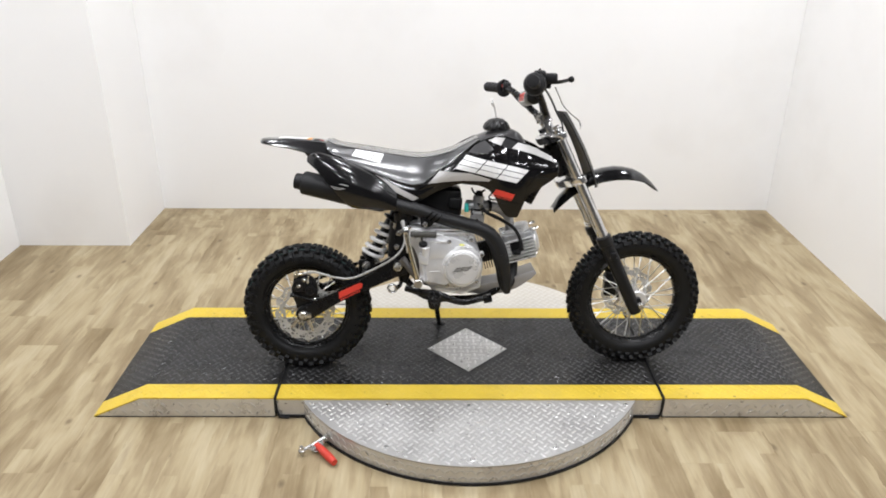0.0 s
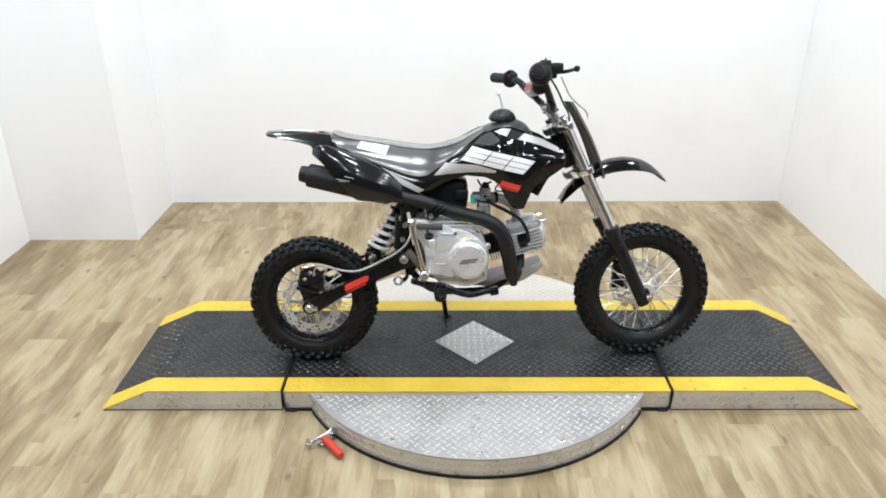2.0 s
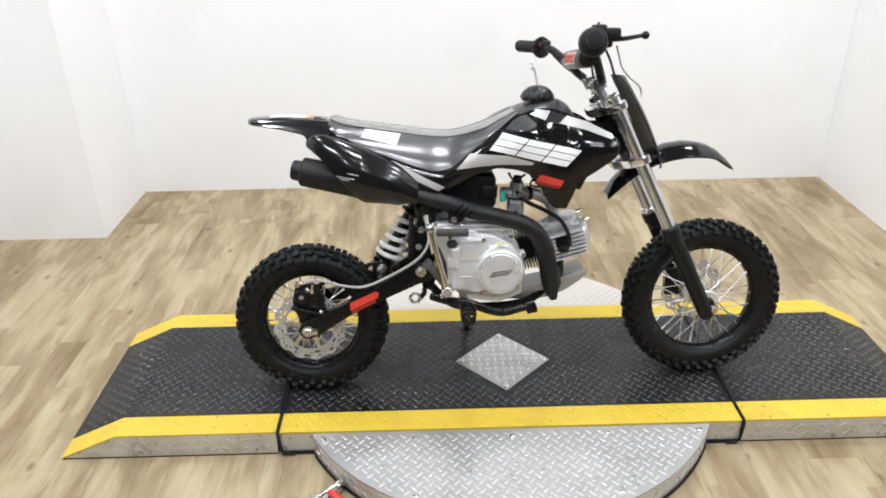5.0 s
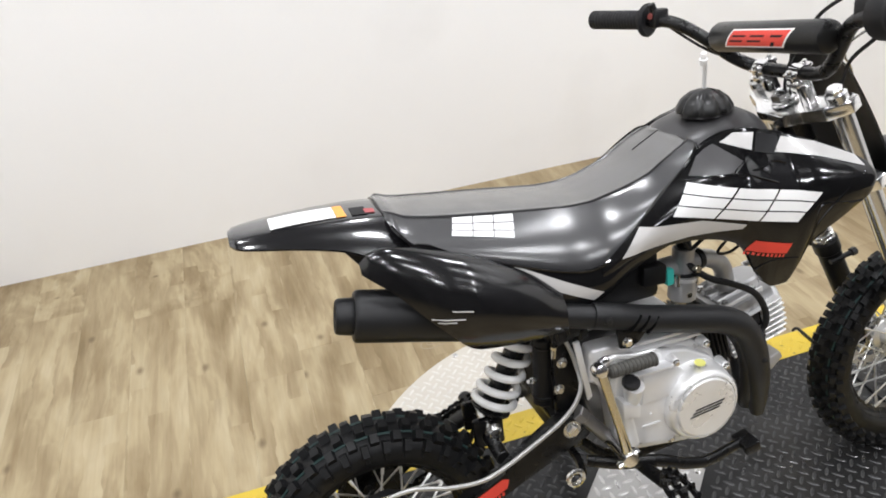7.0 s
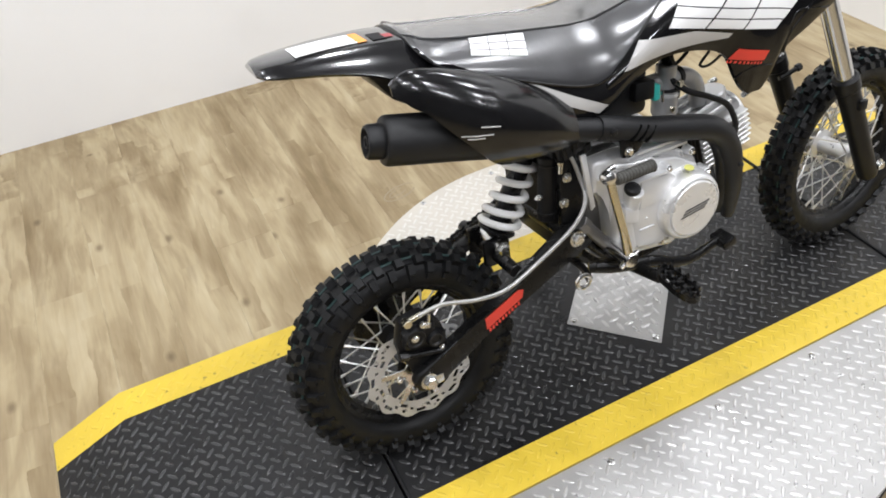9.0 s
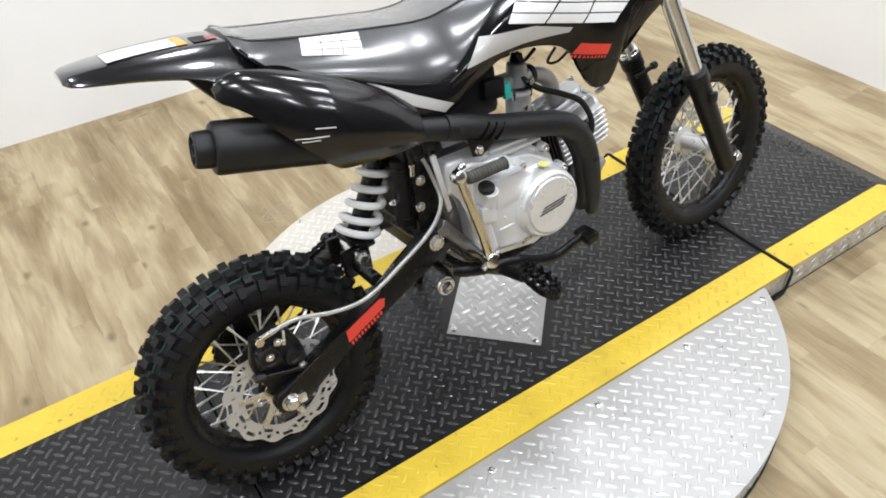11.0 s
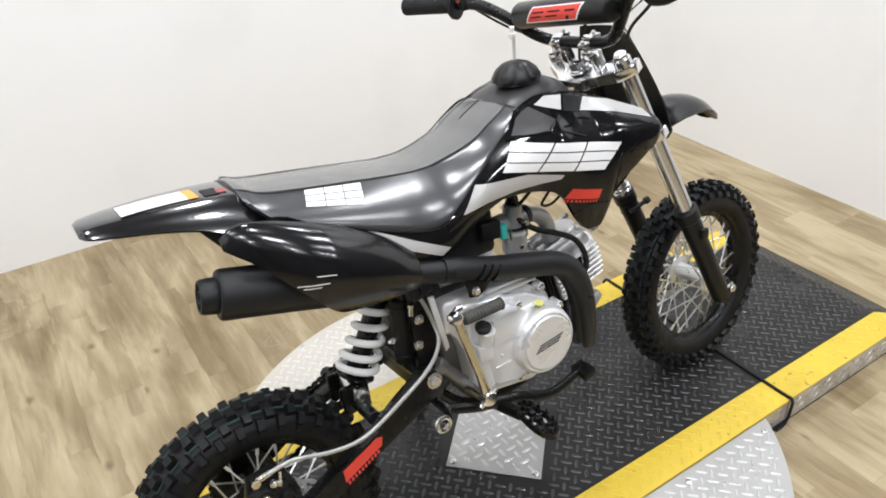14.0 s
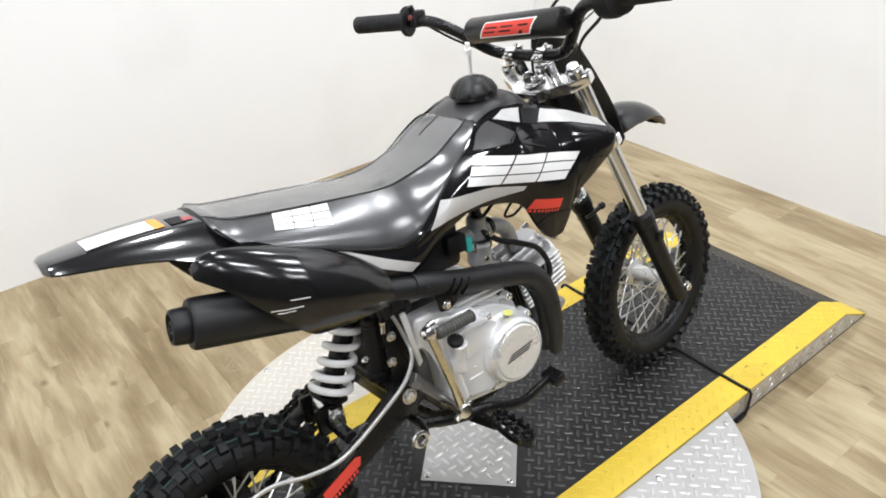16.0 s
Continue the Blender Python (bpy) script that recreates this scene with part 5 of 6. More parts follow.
part("cover_mark", bm, DARK, eng, "small dark block mark")
part("yellow_dot", lathe(bmesh.new(), [(0, 0.0085), (0.0008, 0.0085)], (0.497, -0.1640, 0.4540), (0, -0.16, 0.98), 20), YELLOW_DOT, eng, "yellow round sticker")
# ribs and bosses on the side cover
for x0, x1, z0, z1, y in ((0.396, 0.428, 0.3640, 0.3685, -0.1625), (0.380, 0.452, 0.4610, 0.4655, -0.1660), (0.366, 0.384, 0.3990, 0.4030, -0.1640)):
    part("cover_rib", box(bmesh.new(), (x0, y, z0), (x1, -0.155, z1), 0.0015), CAST, eng)
part("filler_neck", rod(rod(bmesh.new(), (0.383, -0.152, 0.408), (0.382, -0.166, 0.452), 0.0105, 0.0150, 24), (0.383, -0.151, 0.404), (0.383, -0.153, 0.412), 0.0070, 0.0105, 24), CAST, eng)
part("corner_lug", prism(bmesh.new(), [(0.362, 0.424), (0.392, 0.412), (0.390, 0.388), (0.362, 0.396)], -0.1665, -0.138, 0.003), CAST, eng)
part("lower_column", rod(bmesh.new(), (0.376, -0.150, 0.396), (0.384, -0.152, 0.334), 0.0105, seg=20), CAST, eng)
part("casting_pip", rod(bmesh.new(), (0.411, -0.158, 0.386), (0.411, -0.1625, 0.386), 0.0022, seg=10), CAST, eng)
part("casting_rim", tube(bmesh.new(), [(0.340, -0.126, 0.470), (0.347, -0.138, 0.485), (0.364, -0.142, 0.4935), (0.386, -0.142, 0.488), (0.412, -0.142, 0.485), (0.436, -0.140, 0.482), (0.443, -0.138, 0.466)], 0.0042, 10, 5), BRIGHT, eng)
for z, x0, x1 in ((0.484, 0.400, 0.520), (0.496, 0.412, 0.500)):
    part("top_rib", box(bmesh.new(), (x0, -0.134, -0.003), (x1, -0.060, 0.003), 0.002, Matrix.Translation((0, 0, z)) @ pose(0, 0, 0, 0, 0, 0)), CAST, eng)
for x, z, y in ((0.4575, 0.4640, -0.160), (0.561, 0.4160, -0.142), (0.452, 0.3180, -0.150), (0.528, 0.4640, -0.136), (0.372, 0.4700, -0.148), (0.545, 0.3300, -0.146)):
    part("bolt_boss", rod(bmesh.new(), (x, -0.118, z), (x, y, z), 0.0088, 0.0075, 16), CAST, eng)
    part("cover_bolt", bolt_head(bmesh.new(), (x, y, z), 0.0045, 0.005), STEEL, eng)
bm = lathe(bmesh.new(), [(0, 0.010), (0.006, 0.014), (0.012, 0.014), (0.015, 0.011)], (0.376, -0.164, 0.450), (0, -0.28, 0.96), 12)
part("oil_cap", bm, RUBBER, eng, "black oil filler cap")
bm = bmesh.new()
box(bm, (0.330, -0.06, 0.47), (0.515, 0.08, 0.505), 0.012, pose(0, 0, 0))
part("top_casting", bm, CAST, eng)
bm = rod(bmesh.new(), (0.310, -0.116, 0.394), (0.372, -0.122, 0.316), 0.0115, seg=20)
rod(bm, (0.306, -0.116, 0.399), (0.318, -0.117, 0.384), 0.0140, seg=6)
part("shaft_housing", bm, DULL, eng, "dull grey shaft housing")
# cylinder with its fins and head
cyl = bmesh.new()
rod(cyl, (0.540, 0, 0.384), (0.700, 0, 0.424), 0.036, seg=28)
tl = math.degrees(math.atan2(0.032, 0.125))
part("cylinder", cyl, SATIN, eng, "finned black cylinder")
cyl_fin = finish(box(bmesh.new(), (-0.0016, -0.056, -0.046), (0.0016, 0.056, 0.048)), "cylinder_fin", SATIN)
for k in range(8):
    f = new("cylinder_fin", cyl_fin)
    f.parent, f.matrix_basis = eng, Matrix.Translation((0.570 + 0.0078 * k, 0, 0.3915 + 0.0020 * k)) @ pose(0, 0, 0, 0, -tl, 0)
HEAD = Matrix.Translation((0.690, 0, 0.430)) @ pose(0, 0, 0, 0, -tl, 0)
hd = box(bmesh.new(), (-0.058, -0.044, -0.050), (0.050, 0.044, 0.034), 0.009, HEAD)
box(hd, (-0.048, -0.053, 0.008), (0.026, 0.053, 0.040), 0.008, HEAD)
head = part("cylinder_head", hd, CARB, eng, "finned silver cylinder head")
for y in (-0.044, -0.022, 0.0, 0.022, 0.044):
    part("top_fin", box(bmesh.new(), (-0.050, y - 0.002, 0.036), (0.028, y + 0.002, 0.046), 0.0014, HEAD, seg=1), BRIGHT, head)
for x, y in ((-0.044, -0.034), (0.014, -0.034), (-0.044, 0.034), (0.014, 0.034)):
    part("head_bolt", bolt_head(bmesh.new(), HEAD @ Vector((x, y, 0.040)), 0.006, 0.008, (0, 0, 1)), STEEL, head)
for z, x0, x1 in ((-0.052, -0.064, 0.046), (-0.041, -0.066, 0.050), (-0.030, -0.066, 0.052), (-0.019, -0.066, -0.030), (-0.008, -0.066, -0.032), (0.003, -0.066, -0.030), (-0.019, 0.012, 0.052), (-0.008, 0.014, 0.052), (0.003, 0.012, 0.052), (0.014, -0.064, 0.050)):
    part("head_fin", box(bmesh.new(), (x0, -0.061, z - 0.0021), (x1, 0.061, z + 0.0021), 0.0014, HEAD, seg=1), BRIGHT, head)
part("plug_recess", box(bmesh.new(), (-0.029, -0.0455, -0.026), (0.011, -0.0435, 0.012), 0.004, HEAD), SATIN, head, "dark spark plug recess")
bm = lathe(bmesh.new(), [(0, 0.042), (0.008, 0.042), (0.014, 0.034), (0.016, 0.030), (0.016, 0.001)], (0.742, 0, 0.434), (0.97, 0, 0.25), 28)
rod(bm, (0.702, 0, 0.462), (0.696, 0, 0.490), 0.028, seg=24)
part("valve_cover", bm, CAST, eng)
for y in (-0.044, 0.044):
    for dz in (-0.04, 0.045):
        part("head_stud", rod(bmesh.new(), (0.734, y, 0.434 + dz), (0.752, y, 0.439 + dz), 0.0055, seg=8), STEEL, eng)
# carburettor and intake
cb = part("carburettor", rod(rod(rod(bmesh.new(), (0.551, -0.036, 0.496), (0.554, -0.036, 0.544), 0.0235, seg=24), (0.554, -0.034, 0.544), (0.557, -0.034, 0.588), 0.0185, seg=20), (0.515, -0.030, 0.556), (0.585, -0.022, 0.552), 0.018, seg=20), CARB, bike, "grey die-cast carburettor")
bm = box(bmesh.new(), (0.509, -0.060, 0.538), (0.523, -0.046, 0.567), 0.003)
part("gasket", lathe(bmesh.new(), [(0, 0.020), (0.0005, 0.0252), (0.003, 0.0252), (0.0035, 0.020)], (0.5535, -0.036, 0.5425), (0.1, 0, 1), 24), DARK, cb)
part("drain_plug", rod(rod(bmesh.new(), (0.5495, -0.036, 0.482), (0.551, -0.036, 0.498), 0.011, seg=6), (0.550, -0.062, 0.512), (0.550, -0.054, 0.512), 0.005, seg=8), BRASSY, cb)
for a in (0.6, 2.2, 3.8, 5.4):
    part("bowl_screw", rod(bmesh.new(), (0.5525 + 0.0230 * math.cos(a), -0.036 + 0.0230 * math.sin(a), 0.528), (0.5535 + 0.0230 * math.cos(a), -0.036 + 0.0230 * math.sin(a), 0.550), 0.0042, seg=10), STEEL, cb)
part("idle_screw", rod(rod(bmesh.new(), (0.560, -0.050, 0.556), (0.562, -0.066, 0.558), 0.004, seg=8), (0.562, -0.062, 0.558), (0.563, -0.068, 0.5585), 0.0065, seg=12), BRASSY, cb)
part("choke_tab", bm, TEAL, cb, "teal plastic choke tab")
part("bowl_ring", lathe(bmesh.new(), [(0, 0.020), (0.001, 0.0250), (0.006, 0.0250), (0.007, 0.020)], (0.5525, -0.036, 0.532), (0.1, 0, 1), 24), BRIGHT, cb)
part("cap", rod(bmesh.new(), (0.557, -0.034, 0.588), (0.559, -0.034, 0.604), 0.0135, 0.010, 18), SATIN, cb)
bm = box(bmesh.new(), (-0.021, -0.014, -0.017), (0.021, 0.014, 0.017), 0.004, Matrix.Translation((0.480, -0.058, 0.569)) @ pose(0, 0, 0, 0, 4, 0))
part("coil_box", bm, SATIN, bike, "small black ignition box")
part("intake_pipe", tube(bmesh.new(), [(0.582, -0.022, 0.552), (0.606, -0.014, 0.548), (0.634, -0.004, 0.535), (0.656, 0, 0.514), (0.666, 0, 0.470)], 0.016, 16, 6), CARB, bike, "curved alloy intake pipe")
part("intake_clamp", lathe(bmesh.new(), [(0, 0.016), (0, 0.0195), (0.010, 0.0195), (0.010, 0.016)], (0.586, -0.020, 0.552), (1, 0.25, 0), 24), SATIN, bike)
part("breather_hose", tube(bmesh.new(), [(0.552, -0.046, 0.566), (0.580, -0.064, 0.539), (0.626, -0.070, 0.516), (0.668, -0.072, 0.489), (0.691, -0.072, 0.450), (0.693, -0.070, 0.420), (0.682, -0.064, 0.406)], 0.0056, 12, 6), RUBBER, bike, "black rubber hose")
part("spark_plug_cap", rod(bmesh.new(), (0.672, -0.058, 0.402), (0.690, -0.074, 0.408), 0.0090, seg=14), RUBBER, bike)
bm = box(bmesh.new(), (0.352, -0.056, 0.520), (0.500, 0.056, 0.612), 0.014)
part("airbox", bm, SATIN, bike, "black airbox")
bm = tube(bmesh.new(), [(0.600, -0.090, 0.612), (0.585, -0.085, 0.590), (0.612, -0.08, 0.582), (0.640, -0.085, 0.600)], 0.0025, 8, 5)
tube(bm, [(0.53, -0.075, 0.620), (0.545, -0.070, 0.600), (0.575, -0.065, 0.612)], 0.0032, 8, 5)
part("wiring", bm, RUBBER, bike)

# kick starter
kk = part("kick_starter", tube(bmesh.new(), [(0.322, -0.176, 0.505), (0.333, -0.180, 0.450), (0.348, -0.180, 0.390), (0.360, -0.176, 0.340)], [0.0080, 0.0070, 0.0072, 0.009], 12, 6), BRASSY, bike, "plated kick starter lever")
bm = rod(bmesh.new(), (0.360, -0.188, 0.334), (0.360, -0.120, 0.334), 0.0135, seg=20)
rod(bm, (0.342, -0.178, 0.322), (0.378, -0.178, 0.342), 0.0055, seg=10)
part("kick_boss", bm, CHROME, kk)
bm = lathe(bmesh.new(), [(-0.011, 0.006), (-0.009, 0.0100), (0, 0.0125), (0.009, 0.0100), (0.011, 0.006)], (0.320, -0.176, 0.503), (0, -1, 0.2), 20)
tube(bm, [(0.321, -0.172, 0.505), (0.327, -0.170, 0.512), (0.338, -0.168, 0.512)], 0.0050, 10, 4)
part("kick_joint", bm, CHROME, kk)
n = 11
prof = [(0, 0.006), (0.002, 0.0095)]
for k in range(n):
    prof += [(0.004 + 0.0066 * k, 0.0086), (0.0055 + 0.0066 * k, 0.0104), (0.0085 + 0.0066 * k, 0.0104), (0.0100 + 0.0066 * k, 0.0086)]
prof += [(0.078, 0.0112), (0.080, 0.0112), (0.082, 0.007)]
part("foot_rubber", lathe(bmesh.new(), prof, (0.336, -0.173, 0.4915), (0.088, 0.006, -0.004), 20), GREY_RUBBER, kk, "ribbed dark rubber foot piece")

# exhaust: header, heat shield, silencer and its shell
ex = part("exhaust", tube(bmesh.new(), [(0.676, -0.010, 0.385), (0.676, -0.022, 0.335), (0.664, -0.050, 0.300), (0.645, -0.085, 0.290), (0.630, -0.108, 0.325), (0.618, -0.124, 0.385), (0.600, -0.130, 0.442), (0.565, -0.132, 0.488), (0.490, -0.131, 0.512), (0.400, -0.129, 0.538), (0.320, -0.124, 0.562), (0.270, -0.118, 0.578)], 0.0145, 16, 6), HEAT, bike, "matt black exhaust with heat shield and silencer")
part("heat_shield", tube(bmesh.new(), [(0.336, -0.130, 0.566), (0.372, -0.133, 0.556), (0.430, -0.134, 0.536), (0.500, -0.135, 0.517), (0.556, -0.136, 0.500), (0.594, -0.135, 0.474), (0.618, -0.132, 0.430), (0.632, -0.127, 0.375), (0.642, -0.119, 0.325), (0.647, -0.112, 0.282)], [0.0195, 0.021, 0.0215, 0.022, 0.0225, 0.0230, 0.0232, 0.0215, 0.0175, 0.011], 22, 6), HEAT, ex, "matt black heat shield")
part("heat_shield_tail", tube(bmesh.new(), [(0.250, -0.118, 0.586), (0.290, -0.124, 0.577), (0.345, -0.130, 0.562)], 0.0180, 20, 5), HEAT, ex)
bm = bmesh.new()
for k in range(3):
    tube(bm, [(0.385 + 0.0145 * k, -0.1522, 0.5365 - 0.0060 * k), (0.3945 + 0.0145 * k, -0.1540, 0.5460 - 0.0056 * k), (0.406 + 0.0145 * k, -0.1500, 0.5565 - 0.0050 * k)], 0.0028, 8, 3)
part("vent_slots", bm, SLOT, ex, "dark slanted vent slots")
part("shield_screw", bolt_head(bmesh.new(), (0.352, -0.1525, 0.562), 0.005, 0.003), HEAT, ex)
part("shield_screw", bolt_head(bmesh.new(), (0.626, -0.1535, 0.412), 0.004, 0.003), HEAT, ex)
part("exhaust_bracket", prism(bmesh.new(), [(0.366, 0.540), (0.418, 0.530), (0.402, 0.512), (0.386, 0.505), (0.370, 0.509)], -0.149, -0.144, 0.001), FRAME, ex, "black exhaust bracket")
part("bracket_bolt", bolt_head(bmesh.new(), (0.382, -0.1492, 0.5175), 0.0062, 0.007), CHROME, ex, "bright bracket bolt")
M0, M1 = Vector((-0.004, -0.084, 0.640)), Vector((0.285, -0.112, 0.578))
md = (M1 - M0).normalized()
bm = lathe(bmesh.new(), [(0, 0.030), (0.001, 0.034), (0.004, 0.0365), (0.008, 0.0372), (0.10, 0.0380), (0.20, 0.040), (0.262, 0.036), (0.290, 0.020), (0.294, 0.014)], M0, md, 36)
part("silencer", bm, HEAT, ex, "matt black silencer can")
bm = lathe(bmesh.new(), [(0.004, 0.024), (-0.002, 0.0265), (-0.020, 0.0255), (-0.024, 0.0235), (-0.025, 0.0205), (-0.020, 0.019), (-0.010, 0.0185), (-0.010, 0.0095), (-0.0235, 0.0092), (-0.0235, 0.0070), (-0.004, 0.0068), (-0.004, 0.0002)], M0 - md * 0.000, md, 32)
part("end_cap", bm, HEAT, ex, "black silencer end cap")

# a shell of rounded section: stations of x, z low, z top, bulge and half height
SHELL_FORM = [(0.016, 0.708, 0.722, 0.010, 0.022), (0.030, 0.697, 0.732, 0.020, 0.042), (0.050, 0.681, 0.736, 0.031, 0.058), (0.085, 0.641, 0.729, 0.046, 0.072), (0.118, 0.604, 0.718, 0.057, 0.077),
         (0.142, 0.577, 0.709, 0.061, 0.077), (0.160, 0.567, 0.702, 0.063, 0.076), (0.205, 0.564, 0.681, 0.061, 0.070), (0.250, 0.561, 0.656, 0.054, 0.060), (0.294, 0.561, 0.622, 0.042, 0.048)]


def shell_mesh(bm, side):
    rings = []
    for x, z0, z1, bulge, high in resample(SHELL_FORM, 5):
        zc = z1 - high
        out = []
        for k in range(23):
            z = z0 + (z1 - z0) * math.sin(math.pi / 2 * k / 22)
            out.append((x, -side * (0.100 + bulge * math.sqrt(max(0.0, 1 - ((z - zc) / (high * 1.01)) ** 2))), z))
        rings.append(out + [(px, py + side * 0.004, pz) for px, py, pz in out[::-1]])
    return loft(bm, rings)
for s in (1, -1):
    shell = part("silencer_shell" if s > 0 else "side_shell", shell_mesh(bmesh.new(), s), SHELL, bike, "dark glossy side shell")
    if s > 0:
        shell_right = shell

def shell_y(x, z):
    rows = resample(SHELL_FORM, 5)
    x0, z0, z1, bulge, high = min(rows, key=lambda r: abs(r[0] - x))
    return -(0.1008 + bulge * math.sqrt(max(0.0, 1 - ((z - (z1 - high)) / (high * 1.01)) ** 2)))


bm = bmesh.new()
for xa, za, xb, zb in ((0.120, 0.646, 0.148, 0.640), (0.092, 0.637, 0.136, 0.631), (0.100, 0.631, 0.124, 0.628)):
    tube(bm, [(x, shell_y(x, z), z) for x, z in [(xa + (xb - xa) * k / 5, za + (zb - za) * k / 5) for k in range(6)]], 0.0009, 6, 2)
part("shell_mark", bm, SILVER, shell_right, "thin pale decal lines")

# ---- bodywork ----
# rear fender
FEN = [(-0.142, 0.7685, 0.762, 0.76, 0.0176, 0.03), (-0.134, 0.7705, 0.76, 0.757, 0.0272, 0.042), (-0.1, 0.7715, 0.757, 0.752, 0.0344, 0.054), (-0.06, 0.7715, 0.752, 0.746, 0.0384, 0.062), (0.0, 0.769, 0.742, 0.733, 0.0424, 0.075), (0.045, 0.7655, 0.732, 0.715, 0.0448, 0.087), (0.08, 0.76, 0.724, 0.702, 0.0448, 0.096), (0.12, 0.746, 0.709, 0.69, 0.0448, 0.1), (0.17, 0.726, 0.694, 0.68, 0.0448, 0.098)]
rings = []
for x, zt, zm, zl, wt, wb in resample(FEN, 4):
    half = [(wb - 0.006, zl - 0.001), (wb - 0.002, zl - 0.001), (wb, zl + 0.002)] + [(wb + (wt + 0.004 - wb) * t ** 1.35, zl + 0.002 + (zt - zl - 0.005) * t) for t in (0.33, 0.66)] + [(wt + 0.004, zt - 0.003), (wt - 0.004, zt - 0.0002), (wt * 0.5, zt + 0.0012)]
    rings.append([(x, -w, z) for w, z in half] + [(x, 0, zt + 0.0015)] + [(x, w, z) for w, z in half[::-1]])
rf = part("rear_fender", loft(bmesh.new(), rings), FILM, bike, "glossy black rear fender", 24)


def fender_top(bm, x0, x1, y0, y1, lift=0.0012):
    xs = [f[0] for f in FEN]
    n = 8
    V = [[bm.verts.new((x0 + (x1 - x0) * i / n, y, flow(x0 + (x1 - x0) * i / n, xs, [f[1] for f in FEN]) + lift + 0.0012 * (1 - abs(y) / 0.05))) for y in (y0, (y0 + y1) / 2, y1)] for i in range(n + 1)]
    for i in range(n):
        for j in range(2):
            bm.faces.new((V[i][j], V[i + 1][j], V[i + 1][j + 1], V[i][j + 1]))
    return bm
part("warning_label", fender_top(bmesh.new(), -0.085, 0.006, -0.036, 0.014), WHITE, rf, "white warning label")
bm = bmesh.new()
for k in range(7):
    fender_top(bm, -0.078 + 0.0115 * k, -0.0705 + 0.0115 * k, -0.036, 0.008 if k % 3 else -0.004, 0.0016)
tagged(part("print", bm, PRINT, rf, "pale grey bars of small print"), kind="stuff")
part("orange_band", fender_top(bmesh.new(), 0.0065, 0.020, -0.037, 0.014), ORANGE, rf, "orange end of the label")
part("dark_label", fender_top(bmesh.new(), 0.028, 0.050, -0.038, -0.004), DARK, rf)
part("red_mark", fender_top(bmesh.new(), 0.047, 0.061, -0.034, -0.016, 0.0016), DULL_RED, rf, "small red sticker")
bm = prism(bmesh.new(), [(-0.004, 0.737), (0.075, 0.715), (0.130, 0.700), (0.150, 0.640), (0.100, 0.640), (0.034, 0.684)], -0.060, 0.060, 0.004)
part("inner_fender", bm, SATIN, bike, "black inner fender")

# seat
SEAT = [(0.07, 0.766, 0.756, 0.041, 0.066), (0.078, 0.765, 0.744, 0.051, 0.084), (0.096, 0.757, 0.725, 0.057, 0.096), (0.14, 0.748, 0.704, 0.063, 0.104), (0.205, 0.738, 0.679, 0.066, 0.111), (0.27, 0.728, 0.654, 0.067, 0.117), (0.31, 0.722, 0.641, 0.067, 0.12), (0.345, 0.7175, 0.6345, 0.066, 0.12), (0.375, 0.7165, 0.64, 0.065, 0.118), (0.405, 0.72, 0.66, 0.063, 0.114), (0.44, 0.728, 0.688, 0.066, 0.109), (0.475, 0.739, 0.713, 0.067, 0.103), (0.505, 0.756, 0.737, 0.067, 0.097), (0.53, 0.768, 0.756, 0.065, 0.090), (0.548, 0.7755, 0.769, 0.060, 0.080), (0.556, 0.776, 0.7735, 0.052, 0.066)]
def seat_half(x):
    xs = [s[0] for s in SEAT]
    return [flow(x, xs, [s[i] for s in SEAT]) for i in range(1, 5)]
xs_seat = sorted(set([s[0] for s in SEAT] + [a[0] + (b[0] - a[0]) * j / 3 for a, b in zip(SEAT, SEAT[1:]) for j in (1, 2)]))
side_rings, top_rings = [], []
def seat_side(x, t):
    """A point on the seat's flank, from the hem (0) to the welt (1)."""
    zt, zl, wt, wb = seat_half(x)
    zw, ww = zt - min(0.0010, (zt - zl) * 0.35), wt * 0.93
    bul = 0.004 * math.sin(math.pi * t) * min(1, (zt - zl) / 0.05)
    return wb + (ww - wb) * t ** 1.25 + bul, zl + (zw - zl) * t
for x in xs_seat:
    zt, zl, wt, wb = seat_half(x)
    H = [(wb - 0.012, zl + 0.001), (wb - 0.003, zl - 0.001)] + [seat_side(x, t) for t in (0.0, 0.05, 0.15, 0.3, 0.5, 0.7, 0.88, 1.0)]
    side_rings.append([(x, -w, z) for w, z in H] + [(x, w, z) for w, z in H[::-1]])
    w1, z1 = seat_side(x, 1.0)
    T = [(w1 - 0.0005, z1 - 0.001), (w1 + 0.0006, z1 + 0.0012), (w1 - 0.003, z1 + (zt - z1) * 0.6), (w1 * 0.82, zt + 0.0008), (w1 * 0.55, zt + 0.0022), (w1 * 0.28, zt + 0.0030)]
    top_rings.append([(x, -w, z) for w, z in T] + [(x, 0, zt + 0.0033)] + [(x, w, z) for w, z in T[::-1]])
seat = part("seat", loft(bmesh.new(), side_rings), VINYL, bike, "black vinyl seat with a grained top", 40)
part("seat_top", loft(bmesh.new(), top_rings), VINYL_TOP, seat, "grained dark seat top", 50)
for s in (-1, 1):
    part("welt", tube(bmesh.new(), [(x, s * (seat_side(x, 1.0)[0] + 0.0004), seat_side(x, 1.0)[1] + 0.0005) for x in xs_seat[2:-1]], 0.0017, 6, 1), VINYL, seat)
    part("hem", tube(bmesh.new(), [(x, s * (seat_side(x, 0)[0] + 0.001), seat_side(x, 0)[1]) for x in xs_seat[1:-1]], 0.0026, 6, 1), GLOSS, seat)


